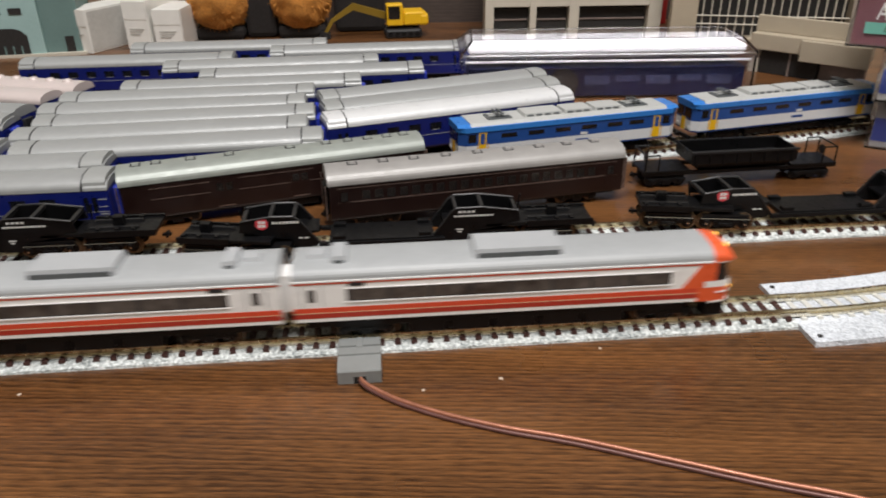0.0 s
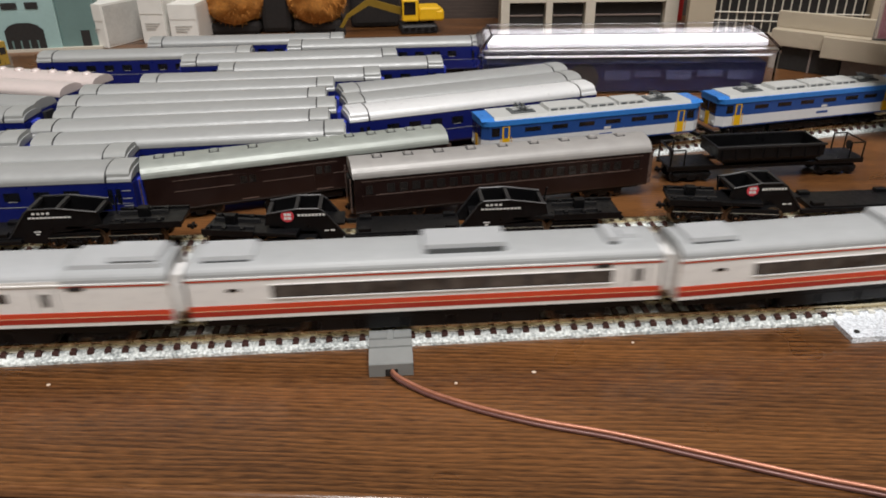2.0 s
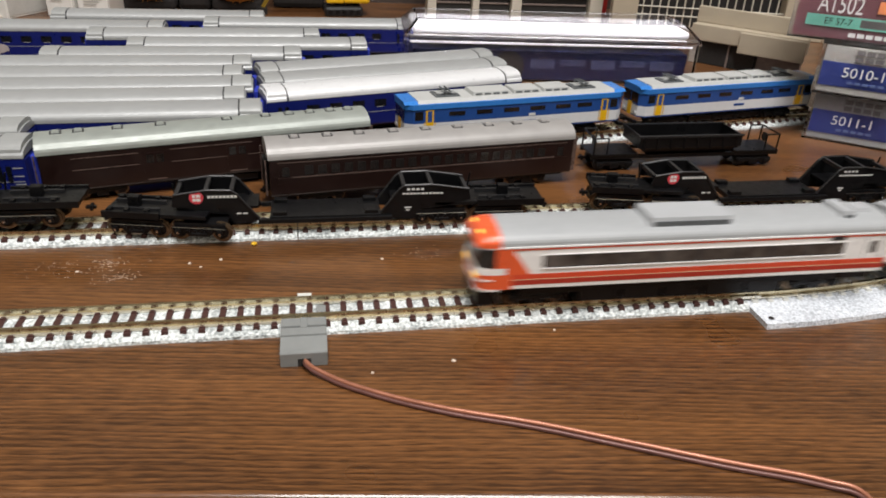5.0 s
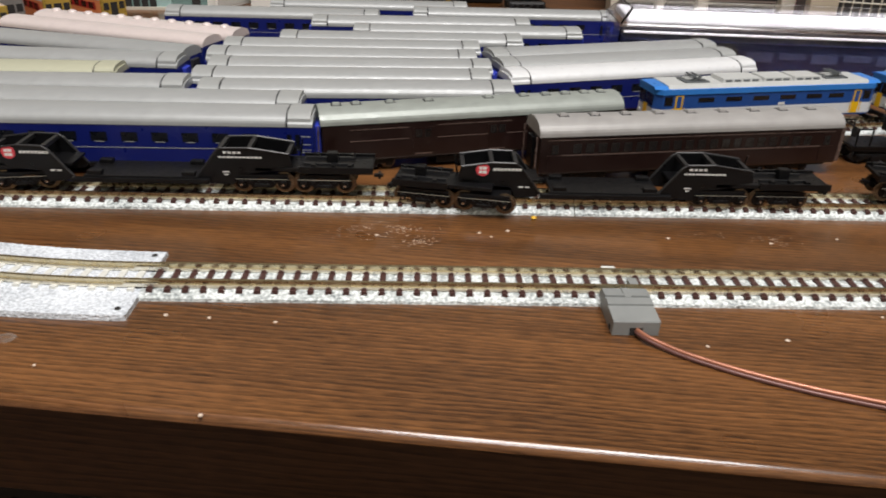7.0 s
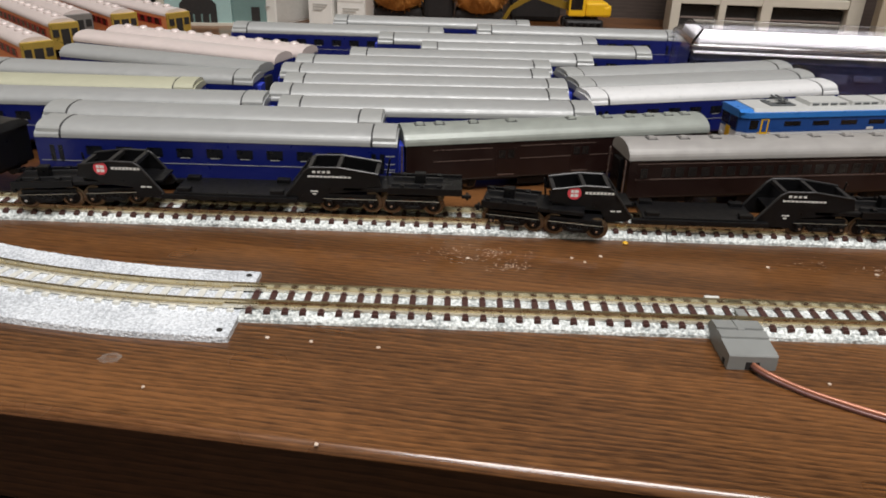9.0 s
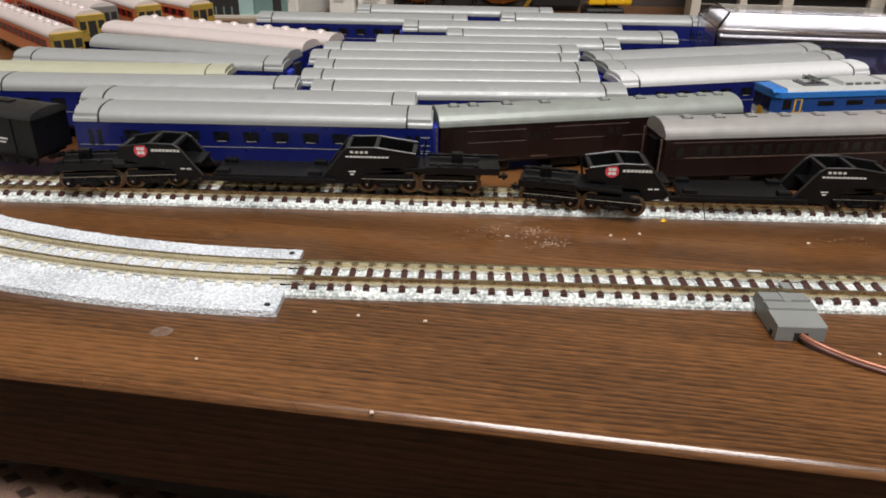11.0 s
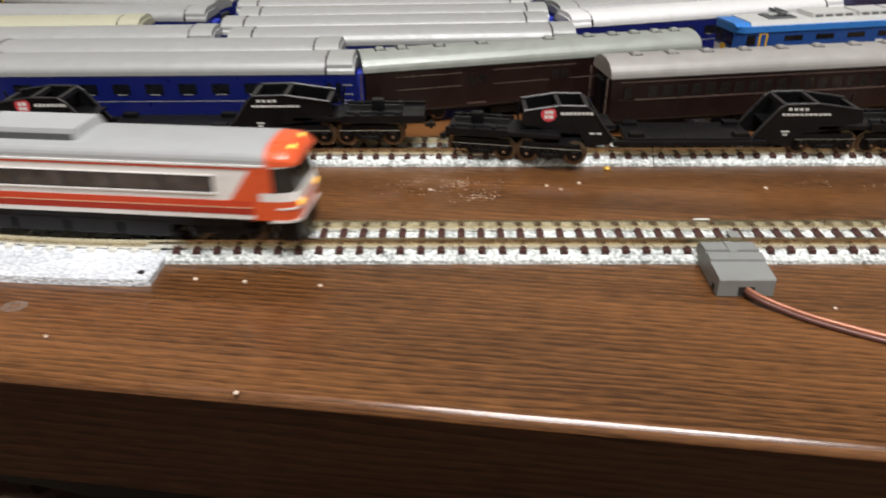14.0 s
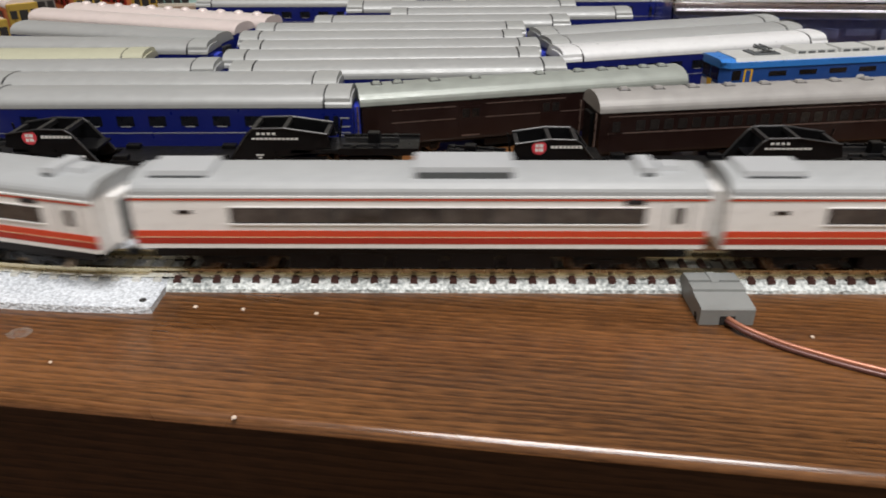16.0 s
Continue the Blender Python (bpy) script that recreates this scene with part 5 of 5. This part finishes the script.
def small_case(label, card, words, z, du, dv, turn, size=(80, 34, 25), sub=None):
    w, d, h = size
    c = rim_case("storage_case", w, d, h, label)
    one("cover", lambda bm: box(bm, -w / 2, w / 2, -d / 2, d / 2, h - 1.3, h - 0.1), CLEAR, c).visible_shadow = False
    one("bottom", lambda bm: box(bm, -w / 2, w / 2, -d / 2, d / 2, 0.05, 1.0), CLEAR, c).visible_shadow = False
    one("foam", lambda bm: box(bm, -w / 2 + 3, w / 2 - 3, -d / 2 + 4, d / 2 - 4, 1.2, h - 4, 1.0), KRAFT, c, "grey foam tray")
    one("label_card", lambda bm: box(bm, -w / 2 + 2, w / 2 - 2, -d / 2 + 1.6, -d / 2 + 2.0, 1.2, h - 1.8), card[0], c, "printed label card")
    if card[1]:
        one("label_band", lambda bm: box(bm, -w / 2 + 2.2, w / 2 - 2.2, -d / 2 + 1.2, -d / 2 + 1.5, card[2], card[3]), card[1], c)
    for text, x, zt, s, m, wide in words:
        cu = bpy.data.curves.new("lettering", "FONT")
        cu.body, cu.size, cu.align_x, cu.extrude = text, s * MM, "LEFT", 0.00005
        o = new("lettering", cu)
        me = bpy.data.meshes.new_from_object(o.evaluated_get(bpy.context.evaluated_depsgraph_get()))
        bpy.data.objects.remove(o)
        me.materials.clear()
        me.materials.append(m)
        t = new("lettering", me)
        t.parent = c
        t.matrix_basis = pose(x * MM, (-d / 2 + 0.85) * MM, zt * MM, 90, 0, 0) @ Matrix.Diagonal((wide, 1, 1, 1))
    if sub:
        for x0, x1, z0, z1, m in sub:
            one("print_bar", lambda bm: box(bm, x0, x1, -d / 2 + 0.95, -d / 2 + 1.15, z0, z1), m, c)
    tagged(c, label, "plastic case", "stacked plastic cases")
    place(c, du, dv, z, turn)


# ---- things at the back ----
def plush():
    c = new("plush_toy")
    for x in (-37, 37):
        def foot(bm):
            blob(bm, (x, 0, 33), 27, 25, 27, 0.12, 4)
        one("paw", foot, FUR, c, "golden-brown furry paw", True)
        one("boot", lambda bm: box(bm, x - 22, x + 22, -12, 20, 0, 12, 4), DARK_CLOTH, c)
    one("trousers", lambda bm: box(bm, -14, 14, -6, 30, 0, 95, 5), DARK_CLOTH, c)
    one("jacket", lambda bm: box(bm, 66, 112, 10, 34, 0, 90, 5), DARK_CLOTH, c)
    for x in (-37, 37):
        rnd = random.Random(int(x) + 99)
        bm = bmesh.new()
        for _ in range(900):
            d = Vector((rnd.gauss(0, 1), rnd.gauss(0, 1), rnd.gauss(0, 1))).normalized()
            p = Vector((x + d.x * 26.6, d.y * 24.6, 33 + d.z * 26.6))
            e = p + (d + Vector((0, 0, -0.7))).normalized() * rnd.uniform(2, 4.5)
            s = d.orthogonal().normalized() * 0.45
            bm.faces.new([bm.verts.new(q) for q in (p - s, p + s, e)])
        tagged(part("fur", bm, FUR, c), kind="stuff")
    tagged(c, "plush toy with golden-brown furry paws and dark clothes", "plush toy")
    place(c, -97, 520, 0, 0)


def excavator():
    c = new("toy_excavator")
    for s in (-1, 1):
        t = one("track", lambda bm: box(bm, -17, 17, s * 9 - 4, s * 9 + 4, 0, 8.5, 2.5), BLACK_EDGE, c)
        for k in range(5):
            one("roller", lambda bm: rod(bm, (-12 + k * 6, s * 13.1, 4), (-12 + k * 6, s * 13.6, 4), 2.2, 10), BLACK, t)
    one("turntable", lambda bm: rod(bm, (0, 0, 8), (0, 0, 11), 9, 18), BLACK, c)
    one("engine_cover", lambda bm: box(bm, 0, 20, -12, 12, 11, 23, 1.8), YELLOW, c)
    one("counterweight", lambda bm: box(bm, 14, 23, -12.5, 12.5, 10.5, 21, 2.5), YELLOW, c)
    cab = one("cab", lambda bm: box(bm, -15, 0, -12, -1, 11, 30, 1.2, ), YELLOW, c)
    one("cab_window", lambda bm: box(bm, -13.5, -3, -12.3, -11.9, 17, 28), DARK_GLASS, cab)
    one("cab_windscreen", lambda bm: box(bm, -15.3, -14.9, -11, -2, 16, 28), DARK_GLASS, cab)
    # boom and stick are coloured as if standing in shadow
    one("boom", lambda bm: prism(bm, [(-12, 14), (-10, 20), (-44, 30), (-62, 18), (-62, 14), (-44, 24)], 1.5, 5.5, "y"), SHADED_YELLOW, c, "yellow boom with its shade painted in")
    one("stick", lambda bm: prism(bm, [(-60, 18), (-64, 17), (-72, 4), (-69, 3)], 2, 5, "y"), SHADED_YELLOW, c)
    one("bucket", lambda bm: prism(bm, [(-66, 5), (-74, 6), (-76, 0), (-66, 0.2)], -4, 10, "y"), BLACK_EDGE, c)
    tagged(c, "yellow toy excavator on black crawler tracks", "toy excavator")
    place(c, 31, 508, 0, 4)


def white_boxes():
    rnd = random.Random(2)
    for u, v, w, d, h, a, lbl in ((-228, 500, 26, 70, 36, -27, "open white cardboard box with a grey side"), (-190, 508, 22, 60, 40, -14, "small white cardboard box beside others"), (-168, 500, 24, 50, 33, -6, "small white cardboard box beside others"), (-150, 545, 14, 30, 44, 0, "narrow white cardboard box beside a plush toy")):
        c = new("cardboard_box")
        one("carton", lambda bm: box(bm, -w / 2, w / 2, -d / 2, d / 2, 0.1, h, 0.5), CARDBOARD, c)
        one("flap", lambda bm: box(bm, -w / 2 + 0.4, w / 2 - 0.4, -d / 2 - 0.35, -d / 2 - 0.02, h * 0.62, h - 0.3), CARDBOARD, c)
        one("side_panel", lambda bm: box(bm, w / 2, w / 2 + 0.3, -d / 2 + 2, d / 2 - 2, 2, h - 2), BOX_PRINT if w == 26 else CARDBOARD, c)
        for k in range(3):
            one("print_bar", lambda bm: box(bm, -w * 0.3, w * (0.1 + 0.1 * k), -d / 2 - 0.5, -d / 2 - 0.34, h * 0.3 + k * 2.2, h * 0.3 + 1.0 + k * 2.2), BOX_PRINT, c)
        tagged(c, lbl, "box", "white cardboard boxes")
        place(c, u, v, 0, a)


def teal_building():
    c = new("model_building")
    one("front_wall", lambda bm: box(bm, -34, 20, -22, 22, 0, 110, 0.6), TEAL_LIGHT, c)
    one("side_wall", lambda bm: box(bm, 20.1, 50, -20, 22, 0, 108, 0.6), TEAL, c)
    # flat near-black plates paint the shade inside doorway and windows
    a = one("archway", lambda bm: prism(bm, [(-22, 0.5), (8, 0.5), (8, 17), (4, 21), (-2, 23), (-12, 23), (-18, 21), (-22, 17)], -22.8, -22.05, "y"), HOLE_SHADE_AND_INK, c)
    for k in range(4):
        one("bar", lambda bm: box(bm, -18 + k * 6.5, -16.8 + k * 6.5, -23.2, -22.7, 0.5, 9), TEAL, a)
    one("upper_window", lambda bm: box(bm, -20, -8, -22.6, -22.05, 34, 39), HOLE_SHADE_AND_INK, c)
    one("upper_window", lambda bm: box(bm, -2, 8, -22.6, -22.05, 34, 39), HOLE_SHADE_AND_INK, c)
    one("side_door", lambda bm: box(bm, 36, 43, -20.5, -20.05, 0.5, 15), HOLE_SHADE_AND_INK, c)
    one("cream_border", lambda bm: box(bm, -39, -34.1, -23, 22, 0, 104, 0.4), CREAM_PLASTIC, c)
    one("plinth", lambda bm: box(bm, -42, 52, -25, 24, -0.0, 2.2), CREAM_PLASTIC, c)
    tagged(c, "grey-teal model building with an arched dark doorway", "model building")
    place(c, -291, 482, 0, 6)
    f = new("storage_rack")
    for x in (-24, 20):
        one("post", lambda bm: box(bm, x, x + 4, -20, 20, 0, 105, 0.4), CREAM_PLASTIC, f)
    one("shelf", lambda bm: box(bm, -20, 20, -18, 20, 0.5, 3), CREAM_PLASTIC, f)
    # rack's back coloured near-black for the shade inside
    one("back", lambda bm: box(bm, -20, 20, 17, 19, 3, 104), HOLE_SHADE_AND_INK, f)
    one("shelf", lambda bm: box(bm, -20, 20, -18, 16.8, 44, 47), CREAM_PLASTIC, f)
    tagged(f, "cream plastic rack with a dark inside", "rack")
    place(f, -362, 492, 0, 14)


def cream_building():
    """Cream storage drawers with fronts darkened as shade, and a beige grille unit beside them."""
    c = new("drawer_cabinet")
    # back and drawers coloured near-black for the shade in the openings
    one("back", lambda bm: box(bm, -4, 152, 10, 14, 0, 110), HOLE_SHADE_AND_INK, c)
    for x, w in ((-5, 8), (36, 6), (72, 9), (145, 12)):
        one("post", lambda bm: box(bm, x, x + w, -14, 9.8, 0, 112, 0.5), CREAM_PLASTIC, c)
    for z, t in ((0.0, 4), (24.5, 7), (60, 6), (98, 6)):
        one("cross_bar", lambda bm: box(bm, 3.1, 144.8, -13, 9.6, z, z + t, 0.5), CREAM_PLASTIC, c)
    for a, b in ((3.2, 35.8), (42.2, 71.8), (81.2, 144.6)):
        for z in (4.3, 31.8, 66.4):
            d = one("drawer", lambda bm: box(bm, a + 0.5, b - 0.5, -6, 8, z + 0.4, z + 18, 0.4), HOLE_SHADE_AND_INK, c)
            one("drawer_lip", lambda bm: box(bm, a + 1, b - 1, -7.2, -6.1, z + 7.5, z + 9, 0.3), KRAFT, d)
    tagged(c, "cream plastic drawer cabinet with dark openings", "cabinet")
    place(c, 112, 512, 0, -3)
    g = new("grille_unit")
    one("panel_left", lambda bm: box(bm, -22, 0, -10, 10, 0, 120, 0.8), BEIGE_PLASTIC, g)
    one("panel_right", lambda bm: box(bm, 124, 160, -10, 10, 0, 120, 0.8), BEIGE_PLASTIC, g)
    one("lower_panel", lambda bm: box(bm, 0.1, 123.9, -10, 10, 0, 3, 0.6), BEIGE_PLASTIC, g)
    # near-black sheet paints the shade behind the wires
    one("dark_back", lambda bm: box(bm, 0.1, 123.9, 6, 9.5, 3.1, 119), HOLE_SHADE_AND_INK, g)
    first = one("wire", lambda bm: rod(bm, (0, -4, 2.5), (0, -4, 119), 0.6, 6), CREAM_PLASTIC, g)
    first.location = (5 * MM, 0, 0)
    for k in range(1, 17):
        again(first, (5 + k * 7.1, 0, 0))
    for z in (14, 21, 48, 55, 82, 89, 110):
        one("cross_wire", lambda bm: rod(bm, (0, -5.4, z), (124, -5.4, z), 0.65, 6), CREAM_PLASTIC, g)
    tagged(g, "beige plastic unit with a wire grille and a ledge", "grille unit")
    place(g, 288, 460, 0, -16)
    # raised beam in front of the grille, over a dark block painted as shade
    k = new("display_shelf")
    one("beam", lambda bm: box(bm, -6, 74, 0, 12, 17, 28.5, 0.7), BEIGE_PLASTIC, k)
    one("lip", lambda bm: box(bm, 30, 75, -3, -0.1, 13, 27.5, 0.6), BEIGE_PLASTIC, k)
    one("riser", lambda bm: box(bm, -6, 74, 8, 11.8, 28.6, 40, 0.5), BEIGE_PLASTIC, k)
    # added near-black block standing in for the shade under the beam
    one("dark_base", lambda bm: box(bm, 1.5, 42, 4, 12, 0.05, 16.9, 0.4), HOLE_SHADE_AND_INK, k)
    one("post", lambda bm: box(bm, -5, 1, 3, 8.5, 0.05, 16.9, 0.4), CREAM_PLASTIC, k)
    one("divider", lambda bm: box(bm, 22, 23.2, 3.2, 3.9, 0.05, 16.9), KRAFT, k)
    one("foot", lambda bm: box(bm, 43, 72, 6, 12, 0.05, 16.9, 0.4), KRAFT, k)
    tagged(k, "beige plastic shelf beam over a dark block painted as shade", "shelf")
    place(k, 283, 332, 0, -46)
    b = new("toy_block")
    one("body", lambda bm: box(bm, -8, 8, -8, 8, 0, 26, 1), CRIMSON, b)
    one("top", lambda bm: box(bm, -8, 8, -8, 8, 26, 45, 1), mat("turquoise", (0.03, 0.34, 0.32), 0.5), b)
    tagged(b, "red and turquoise toy beside the cabinet", "toy")
    place(b, 281, 540, 0, 5)


def back_panel():
    p = tagged(one("back_panel", lambda bm: box(bm, -190, 330, 0, 12, 0, 260), PANEL_WOOD), "dark brown wooden board standing behind the models", "board")
    place(p, 60, 572, 0, -3)


coaches()
place(old_coach("baggage", "brown baggage coach with grey-green roof and ventilators", OLD_ROOF), -38.5, 122.5, 0, 14.2)
place(old_coach("passenger", "brown passenger coach with grey roof and small windows", OLD_ROOF_2), 48.5, 108.5, 0, 9.0)
loco = locomotive("blue and white electric locomotive with yellow doors")
place(loco, 99.6, 161.0, 4.4, 11.0)
copy_thing(loco, pose(0.2240, 0.1862, 4.4 * MM, 0, 0, 11.0))
place(well_wagon("black heavy-load well wagon with a truck off the rails", 9.0, -1.0, -1.5), -159.5, 72.6, 6.2)
place(well_wagon("black heavy-load well wagon with one truck swung forward", -11.0, -1.0, -2.0), 6.4, 71.2, 3.4)
place(well_wagon("black heavy-load well wagon behind the open hopper", -10.0, 0.0, -1.0), 186.0, 74.2, 5.4)
place(hopper("black open hopper wagon with end platforms and handrails"), 176, 131.0, 0.05, 2.0)
place(van("black covered van standing off the end of the siding"), -285.5, 99.5, 4.85, -17.0)
rc = railcar("orange railcar with gold ends and pale roof")
for u, v, a in ((-374, 306, -44), (-388, 370, -45), (-366, 414, -45), (-336, 420, -39)):
    if (u, v) == (-374, 306):
        place(rc, u, v, 0, a)
    else:
        copy_thing(rc, pose(u * MM, v * MM, 0, 0, 0, a))
place(railcar("orange railcar with dull grey ends and pale roof", GREY_END), -394, 404, 0, -45)
big_case()
def case_row(label, number, z, corner, card):
    """A narrow case seen from its labelled end; corner is the near left one."""
    w, d, a = 45.0, 96.0, math.radians(-36)
    u = corner[0] + math.cos(a) * w / 2 - math.sin(a) * d / 2
    v = corner[1] + math.sin(a) * w / 2 + math.cos(a) * d / 2
    bars = [(-6 + k * 4.6, -2.4 + k * 4.6, 17.6 + r * 3.4, 20.0 + r * 3.4, LABEL_DIM) for k in range(4) for r in range(2)]
    bars += [(-7 + k * 3.6, -4.4 + k * 3.6, 6.2, 7.6, LABEL_PALE_BLUE) for k in range(5)]
    small_case(label, (card, LABEL_BLUE, 4.4, 16.6), [(number, -10.5, 9.6, 7.0, WHITE_PRINT, 1.05)], z, u, v, -36, (w, d, 26.4), bars)


LABEL_DIM = mat("label_dim_print", (0.13, 0.12, 0.12), 0.5)
LABEL_PALE_BLUE = mat("label_pale_blue", (0.10, 0.14, 0.30), 0.5)
LABEL_OLIVE = mat("label_grey_olive", (0.30, 0.29, 0.26), 0.55)
case_row("clear plastic case with dark blue label on the table", "5011-1", 0.0, (265, 166), LABEL_GREY)
case_row("clear plastic case with dark blue label on another case", "5010-1", 26.5, (260, 162), LABEL_OLIVE)
small_case("clear plastic case with maroon label on top of two cases", (LABEL_MAROON, None, 0, 0), [("A1502", -20.0, 13.6, 11.8, WHITE_PRINT, 0.66), ("EF 57-7", -15.5, 7.9, 4.6, HOLE_SHADE_AND_INK, 0.9)], 53.0, 306, 205, -35, (62, 122, 36),
           sub=[(-24, 21.5, 6.7, 12.2, LABEL_TEAL), (-22.5, -16.5, 7.6, 11.4, LABEL_DIM), (1, 19.5, 7.6, 11.4, LABEL_DIM), (7, 14.5, 15.0, 20.6, ORANGE_BODY), (14.6, 23.5, 15.0, 20.6, LABEL_BLUE), (16.6, 18.8, 16.6, 18.8, YELLOW), (8, 22, 21.4, 22.2, LABEL_PALE_BLUE)] + [(-3 + k * 4, 0.2 + k * 4, 2.6, 4.6, WHITE_PRINT) for k in range(6)])
plush()
excavator()
white_boxes()
teal_building()
cream_building()
back_panel()
motions()
